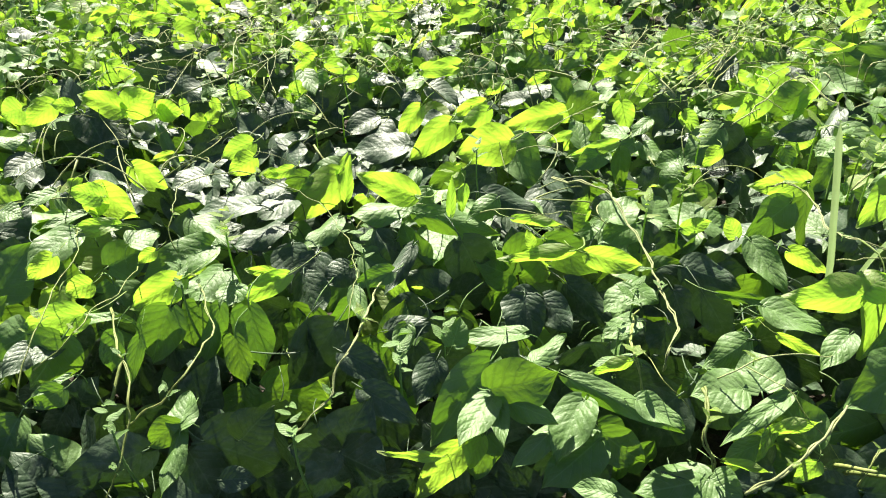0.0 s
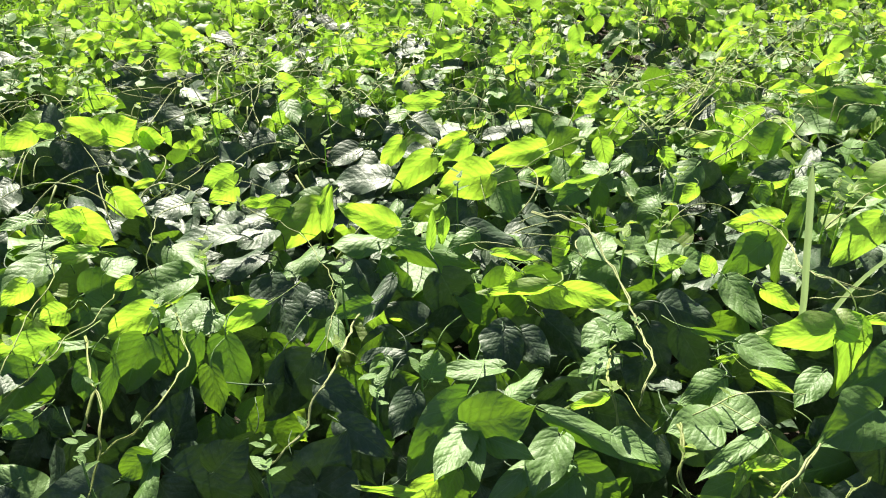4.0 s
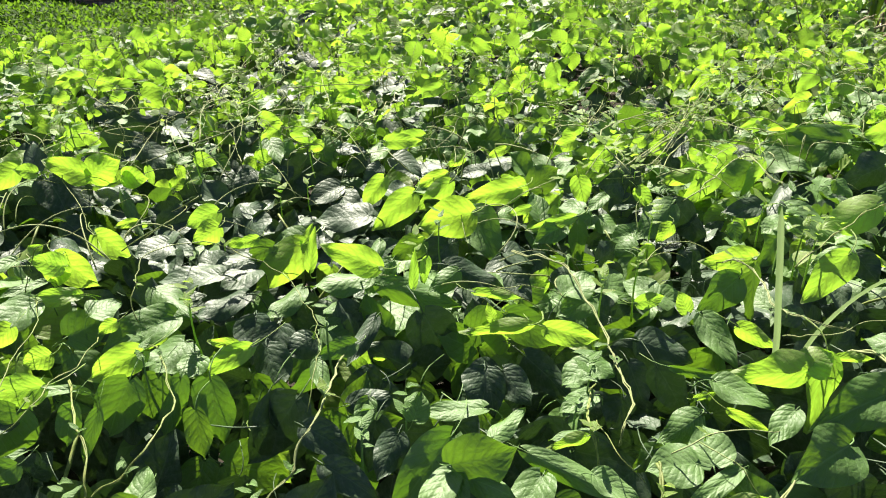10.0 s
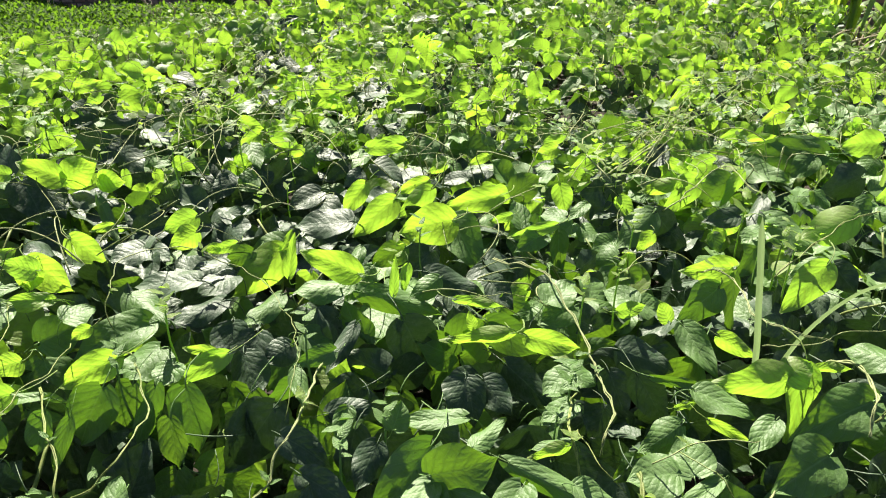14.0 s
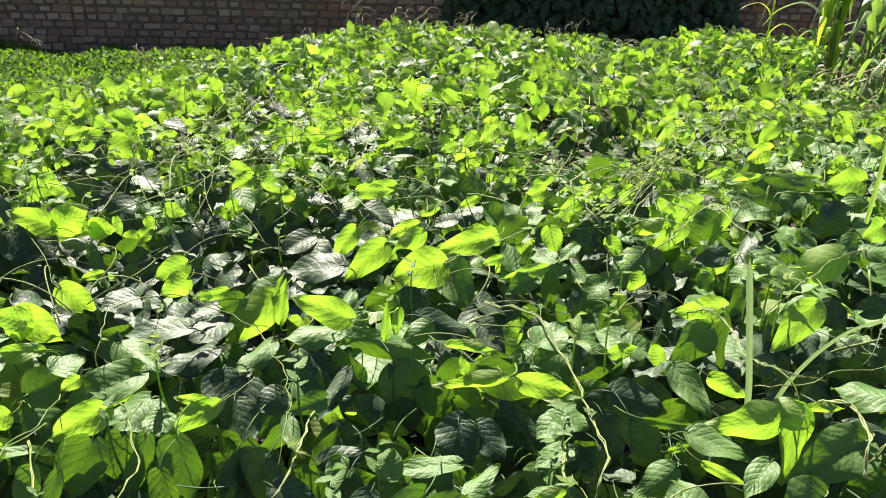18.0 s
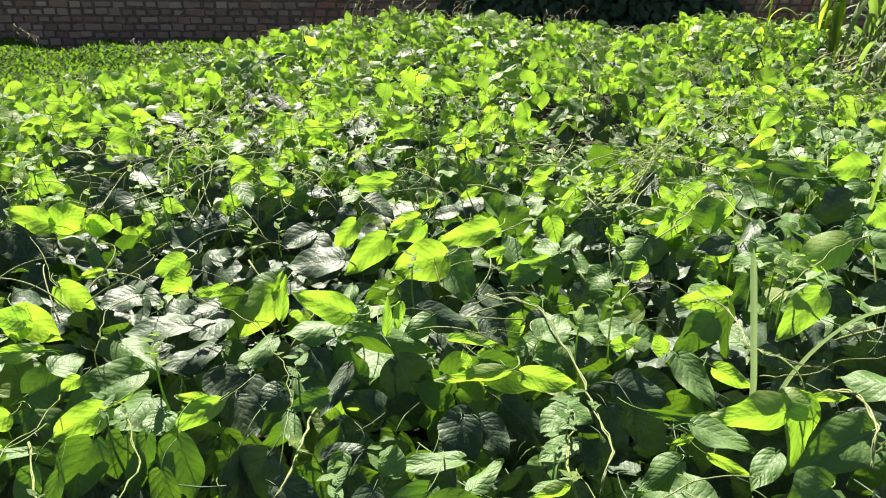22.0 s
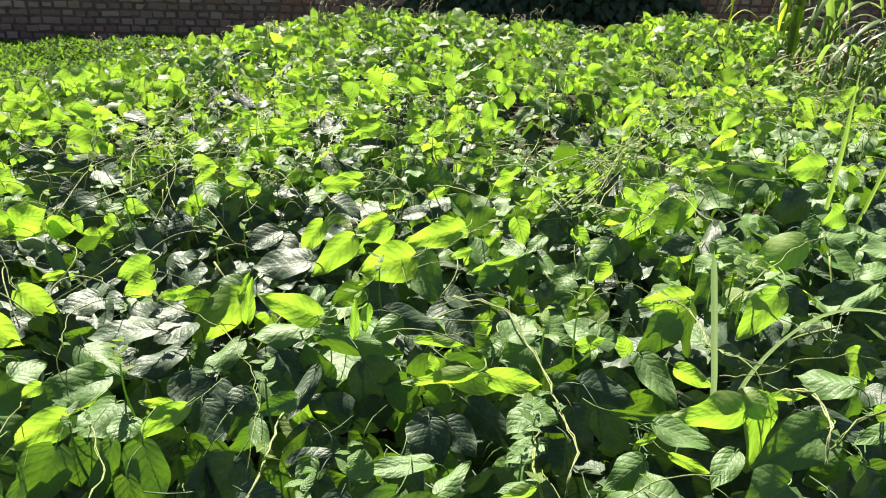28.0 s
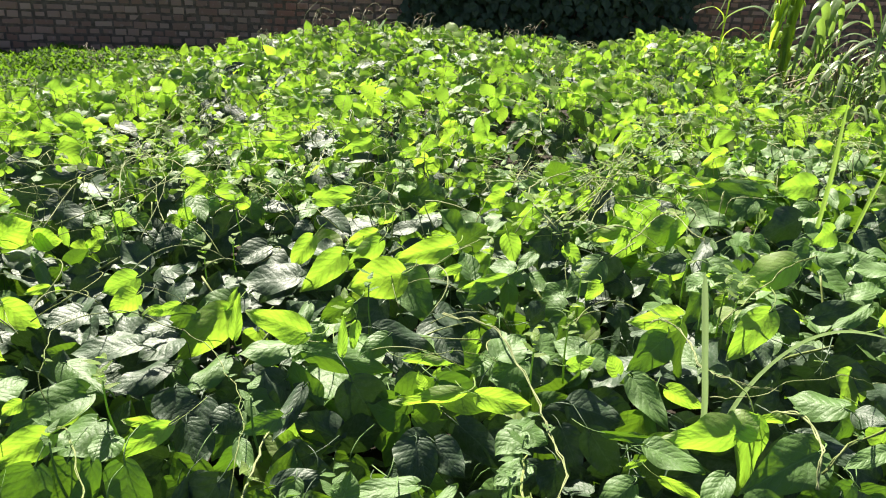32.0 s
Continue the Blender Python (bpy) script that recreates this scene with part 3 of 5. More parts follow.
leaf("old_or_shaded", 1.143, 1.648, 0.478, -59, 53, 153, 0.088, 0.072)
leaf("young", -0.388, 1.659, 0.517, 8, -63, 112, 0.041, 0.026)
leaf("old_or_shaded", -0.375, 1.661, 0.468, 2, -24, 118, 0.093, 0.082)
leaf("old_or_shaded", 0.116, 1.664, 0.446, -22, 39, -116, 0.147, 0.074)
leaf("mature", -0.031, 1.671, 0.453, -34, -29, 159, 0.111, 0.058)
leaf("young", -0.734, 1.672, 0.532, -68, 46, -156, 0.099, 0.069)
leaf("young", -0.355, 1.684, 0.515, -46, -71, 158, 0.068, 0.031)
leaf("old_or_shaded", -0.577, 1.692, 0.498, 2, -19, 130, 0.084, 0.087)
leaf("young", -0.248, 1.694, 0.490, -53, -44, 159, 0.170, 0.096)
leaf("young", -0.246, 1.701, 0.487, 67, 24, -1, 0.059, 0.027)
leaf("young", -0.451, 1.701, 0.536, -60, -61, 172, 0.072, 0.063)
leaf("mature", -0.321, 1.706, 0.483, -59, -61, 157, 0.078, 0.056)
leaf("mature", 0.972, 1.707, 0.545, -19, -16, 110, 0.069, 0.074)
leaf("young", 0.702, 1.762, 0.512, -69, -39, 173, 0.060, 0.045)
leaf("young", 1.240, 1.767, 0.566, -21, -42, 121, 0.167, 0.099)
leaf("young", 0.447, 1.789, 0.523, -55, -66, 140, 0.130, 0.036)
leaf("mature", 1.552, 1.790, 0.516, 1, -17, 68, 0.100, 0.078)
leaf("young", -0.472, 1.791, 0.538, -55, -65, 159, 0.088, 0.065)
leaf("mature", 1.323, 1.793, 0.561, 15, 17, -98, 0.102, 0.067)
leaf("mature", 0.424, 1.793, 0.497, -21, -40, 135, 0.098, 0.065)
leaf("mature", 0.055, 1.794, 0.452, -62, -57, 154, 0.102, 0.072)
leaf("mature", 0.881, 1.797, 0.498, -60, 28, 159, 0.053, 0.042)
leaf("mature", 0.463, 1.799, 0.497, -74, 1, -170, 0.126, 0.051)
leaf("mature", -0.059, 1.803, 0.448, -14, -7, 164, 0.089, 0.040)
leaf("mature", -1.121, 1.812, 0.541, 0, 21, -40, 0.072, 0.053)
leaf("old_or_shaded", -1.051, 1.815, 0.492, -7, -20, 152, 0.090, 0.084)
leaf("mature", 0.482, 1.827, 0.529, 0, -14, 73, 0.071, 0.072)
leaf("mature", 1.045, 1.845, 0.525, -22, 41, -157, 0.150, 0.085)
leaf("young", 0.344, 1.866, 0.518, -57, -64, 144, 0.065, 0.028)
leaf("young", 0.188, 1.890, 0.490, -48, -69, 140, 0.153, 0.120)
leaf("young", -0.717, 1.893, 0.468, -52, -68, 137, 0.074, 0.027)
leaf("mature", 0.559, 1.910, 0.533, -15, -12, 137, 0.088, 0.042)
leaf("mature", 1.345, 1.932, 0.533, -34, 26, -157, 0.076, 0.085)
leaf("mature", 0.761, 1.941, 0.494, -29, -33, 145, 0.156, 0.097)
leaf("old_or_shaded", 1.025, 1.953, 0.486, -3, -45, 102, 0.108, 0.065)
leaf("mature", 0.196, 1.969, 0.462, -40, 18, -161, 0.170, 0.118)
leaf("mature", 1.424, 1.972, 0.523, -19, -41, 136, 0.124, 0.070)
leaf("young", 0.672, 1.981, 0.526, -70, 39, -176, 0.074, 0.048)
leaf("old_or_shaded", 0.795, 1.984, 0.469, -68, 38, -155, 0.161, 0.095)
leaf("young", -1.144, 1.990, 0.564, -39, -76, 146, 0.059, 0.081)
leaf("old_or_shaded", -0.103, 2.021, 0.429, -2, -27, 86, 0.166, 0.116)
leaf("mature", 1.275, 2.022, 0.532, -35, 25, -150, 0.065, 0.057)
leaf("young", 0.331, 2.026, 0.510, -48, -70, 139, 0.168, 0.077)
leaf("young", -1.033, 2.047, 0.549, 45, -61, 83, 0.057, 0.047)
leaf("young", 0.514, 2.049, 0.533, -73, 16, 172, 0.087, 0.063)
leaf("old_or_shaded", 1.146, 2.065, 0.489, -25, 11, 135, 0.131, 0.060)
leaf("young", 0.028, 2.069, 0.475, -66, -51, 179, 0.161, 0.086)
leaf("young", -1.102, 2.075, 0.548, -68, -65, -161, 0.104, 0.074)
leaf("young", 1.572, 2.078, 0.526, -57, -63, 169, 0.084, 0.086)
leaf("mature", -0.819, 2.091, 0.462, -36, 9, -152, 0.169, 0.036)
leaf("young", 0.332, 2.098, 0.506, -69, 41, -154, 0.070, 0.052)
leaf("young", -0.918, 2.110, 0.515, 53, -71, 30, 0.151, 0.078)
leaf("old_or_shaded", -1.136, 2.113, 0.455, -64, 25, -163, 0.144, 0.117)
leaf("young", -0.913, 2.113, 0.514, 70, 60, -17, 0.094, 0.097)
leaf("old_or_shaded", -0.985, 2.124, 0.482, -35, 21, -145, 0.114, 0.090)
leaf("old_or_shaded", -0.897, 2.124, 0.460, -6, 5, -94, 0.129, 0.086)
leaf("old_or_shaded", -1.048, 2.131, 0.496, -38, 14, -149, 0.138, 0.119)
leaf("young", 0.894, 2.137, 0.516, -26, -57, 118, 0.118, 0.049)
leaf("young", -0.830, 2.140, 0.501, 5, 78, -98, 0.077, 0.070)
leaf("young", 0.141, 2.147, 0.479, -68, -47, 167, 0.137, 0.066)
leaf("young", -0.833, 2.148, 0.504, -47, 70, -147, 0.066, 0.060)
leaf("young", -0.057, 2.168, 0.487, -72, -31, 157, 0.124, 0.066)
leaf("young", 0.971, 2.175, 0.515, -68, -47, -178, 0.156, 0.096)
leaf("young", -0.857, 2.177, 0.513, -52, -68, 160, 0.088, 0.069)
leaf("young", 0.589, 2.192, 0.534, -68, 35, 165, 0.039, 0.053)
leaf("mature", -0.960, 2.195, 0.511, -69, -38, 172, 0.086, 0.079)
leaf("mature", 0.604, 2.209, 0.512, -59, -62, 147, 0.109, 0.058)
leaf("mature", 0.520, 2.210, 0.528, -2, -27, 59, 0.057, 0.060)
leaf("young", -0.779, 2.211, 0.506, -74, 10, -168, 0.062, 0.029)
leaf("young", 1.139, 2.214, 0.519, -72, -28, 173, 0.122, 0.047)
leaf("young", 0.135, 2.219, 0.481, -59, -62, 146, 0.109, 0.050)
leaf("mature", 1.110, 2.231, 0.490, -58, -63, 165, 0.131, 0.103)
leaf("young", -0.698, 2.238, 0.494, -68, 42, 179, 0.041, 0.041)
leaf("young", 0.671, 2.288, 0.538, -59, -61, 162, 0.091, 0.053)
leaf("young", 0.966, 2.289, 0.525, -78, -37, 157, 0.039, 0.075)
leaf("old_or_shaded", 1.590, 2.290, 0.485, -52, -66, 157, 0.163, 0.127)
leaf("mature", 1.773, 2.300, 0.497, -23, 0, 132, 0.083, 0.046)
leaf("mature", -0.678, 2.319, 0.491, -2, -19, 110, 0.055, 0.041)
leaf("young", -0.668, 2.343, 0.492, -54, 66, -146, 0.068, 0.051)
leaf("young", 0.848, 2.347, 0.534, -76, -44, 172, 0.040, 0.051)
leaf("mature", 1.211, 2.358, 0.484, 4, 30, -127, 0.151, 0.106)
leaf("young", 1.103, 2.359, 0.503, -56, -65, 161, 0.143, 0.094)
leaf("old_or_shaded", -0.078, 2.367, 0.454, -25, -37, 155, 0.081, 0.059)
leaf("mature", -0.417, 2.367, 0.430, -29, -33, 131, 0.074, 0.087)
leaf("young", 1.917, 2.369, 0.502, 34, 55, -88, 0.062, 0.029)
leaf("young", 0.203, 2.385, 0.476, -62, -59, 146, 0.072, 0.034)
leaf("old_or_shaded", 0.272, 2.400, 0.425, -7, -18, 104, 0.089, 0.073)
leaf("old_or_shaded", -0.514, 2.402, 0.418, -36, -16, 161, 0.093, 0.077)
leaf("young", -1.034, 2.409, 0.541, -54, 66, -158, 0.057, 0.049)
leaf("mature", 1.482, 2.411, 0.511, -36, -27, 134, 0.117, 0.088)
leaf("young", 0.734, 2.416, 0.534, -68, -45, 176, 0.091, 0.062)
leaf("mature", -0.625, 2.419, 0.463, -36, 27, -132, 0.064, 0.058)
leaf("young", 0.815, 2.424, 0.530, -65, -51, 163, 0.057, 0.048)
leaf("mature", 1.714, 2.430, 0.503, -55, -8, 124, 0.073, 0.101)
leaf("mature", 1.519, 2.440, 0.512, 18, -72, 43, 0.183, 0.076)
leaf("old_or_shaded", -0.036, 2.449, 0.451, -7, 16, -122, 0.114, 0.099)
leaf("mature", 1.533, 2.451, 0.512, -27, -69, 91, 0.281, 0.131)
leaf("old_or_shaded", -0.877, 2.459, 0.480, -21, 40, -145, 0.132, 0.090)
leaf("young", 0.589, 2.461, 0.515, -62, -58, 147, 0.087, 0.059)
leaf("young", -0.481, 2.465, 0.473, -77, 17, -147, 0.042, 0.037)
leaf("young", 0.903, 2.478, 0.522, -71, -33, 157, 0.058, 0.044)
leaf("young", -0.057, 2.479, 0.502, 34, 76, -76, 0.126, 0.057)
leaf("old_or_shaded", -0.420, 2.488, 0.425, -38, 4, -170, 0.090, 0.078)
leaf("old_or_shaded", -0.353, 2.488, 0.384, -55, -54, 159, 0.235, 0.151)
leaf("old_or_shaded", 0.361, 2.494, 0.420, -9, -25, 109, 0.137, 0.077)
leaf("old_or_shaded", -0.859, 2.500, 0.478, -14, -36, 145, 0.123, 0.077)
leaf("young", -0.281, 2.502, 0.489, -63, -57, 173, 0.056, 0.042)
leaf("young", 0.357, 2.506, 0.468, -61, -59, 151, 0.075, 0.036)
leaf("mature", 1.827, 2.507, 0.518, -16, 17, 166, 0.111, 0.062)
leaf("young", 1.784, 2.524, 0.531, -30, -75, 121, 0.143, 0.109)
leaf("old_or_shaded", -0.225, 2.555, 0.449, 6, 22, -104, 0.102, 0.059)
leaf("mature", -0.469, 2.559, 0.478, -23, 3, -154, 0.118, 0.077)
leaf("old_or_shaded", -0.444, 2.570, 0.376, -40, 65, -123, 0.264, 0.119)
leaf("old_or_shaded", -1.047, 2.591, 0.470, -37, 63, -113, 0.191, 0.096)
leaf("young", 0.068, 2.602, 0.482, -36, -74, 137, 0.132, 0.065)
leaf("young", 1.566, 2.613, 0.528, 11, 74, -110, 0.099, 0.029)
leaf("old_or_shaded", -0.135, 2.619, 0.393, -42, -44, 150, 0.100, 0.060)
leaf("mature", -0.437, 2.619, 0.451, -37, 21, -165, 0.082, 0.078)
leaf("young", -0.003, 2.650, 0.488, -64, -56, 146, 0.057, 0.033)
leaf("young", -1.140, 2.655, 0.501, -68, -41, 164, 0.062, 0.056)
leaf("young", 0.654, 2.662, 0.499, -60, -61, 147, 0.086, 0.046)
leaf("mature", 1.644, 2.673, 0.531, -14, 2, 141, 0.095, 0.053)
leaf("young", -0.403, 2.674, 0.475, -55, 65, -150, 0.100, 0.062)
leaf("young", 1.380, 2.686, 0.492, 14, 78, -71, 0.118, 0.035)
leaf("young", -0.453, 2.702, 0.477, -66, -52, 151, 0.105, 0.057)
leaf("mature", 0.176, 2.727, 0.453, -36, -26, 171, 0.104, 0.076)
leaf("mature", 0.088, 2.731, 0.462, -40, 9, -167, 0.094, 0.069)
leaf("young", 1.798, 2.740, 0.545, -80, 12, 145, 0.034, 0.041)
leaf("young", 1.808, 2.749, 0.550, -57, 63, -163, 0.060, 0.046)
leaf("old_or_shaded", -0.862, 2.758, 0.467, -4, 18, -136, 0.131, 0.098)
leaf("young", -0.542, 2.796, 0.493, -49, 69, -144, 0.091, 0.064)
leaf("young", 1.392, 2.796, 0.486, -50, -68, 153, 0.102, 0.046)
leaf("mature", 0.537, 2.827, 0.449, -24, -41, 150, 0.135, 0.061)
leaf("young", -0.355, 2.849, 0.488, -55, -31, 170, 0.039, 0.051)
leaf("mature", 1.790, 2.876, 0.527, -32, -30, 144, 0.082, 0.058)
leaf("old_or_shaded", -0.883, 2.901, 0.452, 5, -72, 107, 0.281, 0.083)
leaf("mature", 1.149, 2.918, 0.461, -26, -37, 139, 0.100, 0.060)
leaf("young", 1.716, 2.923, 0.539, -63, -56, 161, 0.079, 0.054)
leaf("young", -0.028, 2.926, 0.511, -71, 19, 180, 0.035, 0.055)
leaf("mature", 1.685, 2.933, 0.522, -19, -6, 141, 0.115, 0.069)
leaf("young", -0.352, 2.944, 0.492, -70, 39, 174, 0.063, 0.042)
leaf("young", 0.408, 2.954, 0.503, -73, -16, 160, 0.082, 0.064)
leaf("old_or_shaded", -1.097, 2.969, 0.426, -33, 26, -128, 0.169, 0.139)
leaf("young", 2.065, 2.970, 0.553, 50, 72, -45, 0.086, 0.077)
leaf("young", 1.363, 2.979, 0.478, -65, -53, 148, 0.101, 0.062)
leaf("young", 1.668, 2.991, 0.523, -56, -65, 164, 0.131, 0.086)
leaf("old_or_shaded", 0.146, 2.991, 0.490, -3, -25, 65, 0.142, 0.081)
leaf("young", 0.331, 3.003, 0.528, -55, -65, 147, 0.076, 0.046)
leaf("mature", 2.310, 3.007, 0.518, -19, -1, 117, 0.146, 0.111)
leaf("young", -1.339, 3.017, 0.514, -61, -60, 173, 0.070, 0.053)
leaf("mature", -0.593, 3.028, 0.493, -67, -48, 156, 0.084, 0.067)
leaf("young", 0.149, 3.047, 0.548, -59, -62, 147, 0.143, 0.059)
leaf("mature", -0.525, 3.048, 0.492, -8, -11, 149, 0.098, 0.083)
leaf("mature", 0.219, 3.056, 0.524, -7, -77, 95, 0.112, 0.060)
leaf("young", -0.614, 3.075, 0.512, -61, 33, -144, 0.045, 0.057)
leaf("young", -0.225, 3.078, 0.507, -60, 60, -145, 0.099, 0.065)
leaf("young", -0.204, 3.092, 0.509, 73, -54, 17, 0.120, 0.069)
leaf("young", -0.194, 3.130, 0.512, -63, -57, 156, 0.116, 0.060)
leaf("mature", 0.280, 3.144, 0.530, -72, 26, 170, 0.067, 0.053)
leaf("old_or_shaded", -1.208, 3.145, 0.445, -27, -33, 152, 0.122, 0.122)
leaf("young", -1.165, 3.150, 0.486, -57, -64, 154, 0.073, 0.049)
leaf("young", -1.096, 3.166, 0.476, -51, 68, -163, 0.147, 0.095)
leaf("young", -1.267, 3.175, 0.511, 60, 68, -44, 0.115, 0.058)
leaf("mature", 0.500, 3.200, 0.474, -73, -18, 160, 0.114, 0.060)
leaf("young", 0.345, 3.203, 0.549, -69, -40, 173, 0.088, 0.059)
leaf("young", 0.438, 3.209, 0.524, -66, -49, 173, 0.093, 0.064)
leaf("young", -0.368, 3.214, 0.526, -62, 56, -156, 0.080, 0.072)
leaf("old_or_shaded", -1.156, 3.239, 0.442, -43, -64, 163, 0.181, 0.090)
leaf("old_or_shaded", -0.113, 3.244, 0.469, -26, -13, 147, 0.080, 0.072)
leaf("mature", -1.033, 3.244, 0.449, -73, 10, -162, 0.119, 0.086)
leaf("young", -1.359, 3.245, 0.531, -47, -70, 154, 0.130, 0.071)
leaf("young", -1.115, 3.250, 0.485, -59, 61, -145, 0.105, 0.072)
leaf("old_or_shaded", -0.532, 3.257, 0.479, -3, 29, -130, 0.108, 0.064)
leaf("young", -0.147, 3.264, 0.519, -52, -68, 155, 0.136, 0.053)
leaf("mature", -1.060, 3.275, 0.453, -68, -43, 174, 0.106, 0.081)
leaf("young", -0.426, 3.302, 0.535, -69, 41, -171, 0.096, 0.073)
leaf("young", -0.870, 3.327, 0.475, -48, -70, 139, 0.109, 0.062)
leaf("young", 0.175, 3.349, 0.545, -59, -62, 144, 0.070, 0.035)
leaf("old_or_shaded", 0.011, 3.353, 0.476, -10, -18, 71, 0.168, 0.146)
leaf("young", 0.082, 3.357, 0.530, -23, 63, -113, 0.063, 0.038)
leaf("young", 1.891, 3.383, 0.537, -69, -40, 160, 0.119, 0.082)
leaf("mature", -1.030, 3.389, 0.461, -6, 13, -110, 0.121, 0.084)
leaf("young", -1.238, 3.421, 0.521, -54, 56, -131, 0.058, 0.061)
leaf("mature", 0.586, 3.471, 0.426, -43, 53, -174, 0.114, 0.092)
leaf("old_or_shaded", -0.845, 3.477, 0.423, -28, -14, -177, 0.110, 0.081)
leaf("young", 1.452, 3.477, 0.506, -66, -51, 171, 0.155, 0.086)
leaf("young", 2.248, 3.492, 0.554, -67, 47, -172, 0.145, 0.109)
leaf("young", 2.180, 3.504, 0.558, 60, -67, 28, 0.135, 0.068)
leaf("young", 0.571, 3.509, 0.476, -66, -52, 180, 0.117, 0.072)
leaf("mature", 1.017, 3.511, 0.319, -17, -18, 121, 0.036, 0.054)
leaf("mature", 1.044, 3.512, 0.333, -21, 4, 175, 0.089, 0.062)
leaf("young", -0.875, 3.525, 0.474, -25, 64, -86, 0.086, 0.065)
leaf("young", 2.013, 3.525, 0.541, -63, -10, 138, 0.062, 0.070)
leaf("young", -1.332, 3.528, 0.532, -6, -69, 131, 0.079, 0.048)
leaf("young", -0.297, 3.529, 0.542, -47, 70, -145, 0.083, 0.047)
leaf("mature", 1.492, 3.538, 0.490, -68, -44, 156, 0.135, 0.096)
leaf("old_or_shaded", -0.041, 3.539, 0.469, -22, -16, 126, 0.148, 0.122)
leaf("young", 1.336, 3.539, 0.492, -69, -41, -177, 0.066, 0.055)
leaf("young", 2.647, 3.581, 0.491, -42, 69, -150, 0.090, 0.098)
leaf("mature", 0.784, 3.585, 0.355, -44, -72, 133, 0.125, 0.055)
leaf("mature", 2.333, 3.588, 0.500, -47, -17, 148, 0.109, 0.123)
leaf("young", 1.379, 3.590, 0.516, 49, -72, 9, 0.076, 0.055)
leaf("young", 0.687, 3.622, 0.447, -61, 58, -165, 0.079, 0.077)
leaf("young", 1.471, 3.642, 0.519, -75, 39, 170, 0.051, 0.069)
leaf("old_or_shaded", -0.984, 3.647, 0.462, -8, 14, -129, 0.131, 0.080)
leaf("old_or_shaded", -0.688, 3.655, 0.444, -12, -18, 115, 0.125, 0.092)
leaf("young", 1.889, 3.659, 0.506, -74, -32, 125, 0.099, 0.122)
leaf("young", 0.856, 3.674, 0.405, -66, -50, 164, 0.086, 0.057)
leaf("old_or_shaded", -0.361, 3.732, 0.484, 10, -17, 33, 0.079, 0.068)
leaf("old_or_shaded", 0.197, 3.741, 0.453, -31, 27, -141, 0.112, 0.103)
leaf("old_or_shaded", 1.134, 3.753, 0.367, -63, 30, 157, 0.096, 0.089)
leaf("young", 0.747, 3.762, 0.483, -73, 1, 179, 0.136, 0.081)
leaf("young", 1.548, 3.778, 0.535, -63, -54, 164, 0.085, 0.078)
leaf("young", 2.734, 3.798, 0.500, -66, -51, 156, 0.123, 0.081)
leaf("young", 2.665, 3.813, 0.511, -45, -47, 91, 0.087, 0.052)
leaf("mature", 0.975, 3.823, 0.442, -38, -23, 140, 0.160, 0.080)
leaf("mature", 1.008, 3.896, 0.467, -25, 40, -154, 0.130, 0.093)
leaf("young", -0.297, 3.959, 0.520, -66, -31, 149, 0.073, 0.054)
leaf("mature", 1.452, 3.961, 0.512, -61, 59, -153, 0.110, 0.072)
leaf("old_or_shaded", 1.250, 3.962, 0.407, -64, 20, 177, 0.098, 0.123)
leaf("old_or_shaded", 0.267, 3.966, 0.393, 28, 58, -64, 0.123, 0.091)
leaf("young", 2.919, 3.984, 0.511, -74, -35, 138, 0.178, 0.102)
leaf("old_or_shaded", -0.599, 3.986, 0.450, -24, -16, 151, 0.132, 0.105)
leaf("young", 2.331, 3.992, 0.511, -75, -45, 133, 0.106, 0.080)
leaf("young", 1.676, 4.032, 0.539, -72, 30, 179, 0.070, 0.077)
leaf("old_or_shaded", -0.560, 4.034, 0.457, -13, 36, -135, 0.169, 0.098)
leaf("young", 0.189, 4.058, 0.498, -68, 42, -169, 0.097, 0.078)
leaf("young", 2.122, 4.070, 0.488, -70, -33, 165, 0.144, 0.117)
leaf("young", 1.961, 4.158, 0.502, -67, -44, 167, 0.104, 0.086)
leaf("young", -1.466, 4.223, 0.501, 38, 76, -40, 0.166, 0.103)
leaf("young", 0.386, 4.238, 0.501, -64, 54, -171, 0.144, 0.081)

# the rest of the leaves, in threes
def aim(normal, turn):
    """Frame whose z is the normal and whose y points at the angle turn in the leaf's plane, 0 being downhill."""
    n = normal.normalized()
    down = Vector((0, 0, -1)) - n * (-n.z)
    down = down.normalized() if down.length > 0.05 else Vector((0, -1, 0))
    side = down.cross(n)
    y = down * math.cos(turn) + side * math.sin(turn)
    x = y.cross(n)
    return Matrix((x, y, n)).transposed().to_4x4()


def any_normal(steep):
    a = random.uniform(0, math.tau)
    el = radians(random.uniform(5, 45)) if random.random() < steep else radians(random.uniform(45, 88))
    return Vector((math.cos(a) * math.cos(el), math.sin(a) * math.cos(el), math.sin(el)))


def in_bed(x, y):
    return bed_left(y) < x < 4.4 and not (y > 3.8 and x > (0.585 + 0.12 * (1 - sstep(3.8, 4.7, y))) * y + 0.1 * math.sin(9 * y))


def seen(x, y, margin):
    """The wedge of the bed in the camera's view, where the leaves are built one by one."""
    return in_bed(x, y) and -0.62 * y - margin < x < 0.78 * y + margin


# x, y and radius of spots where shade is put into the leaf colour
SHADED_SPOTS = ((-0.37, 2.25, 0.28), (-0.78, 1.9, 0.2), (0.95, 3.45, 0.32), (0.16, 1.85, 0.14), (0.84, 1.98, 0.15))


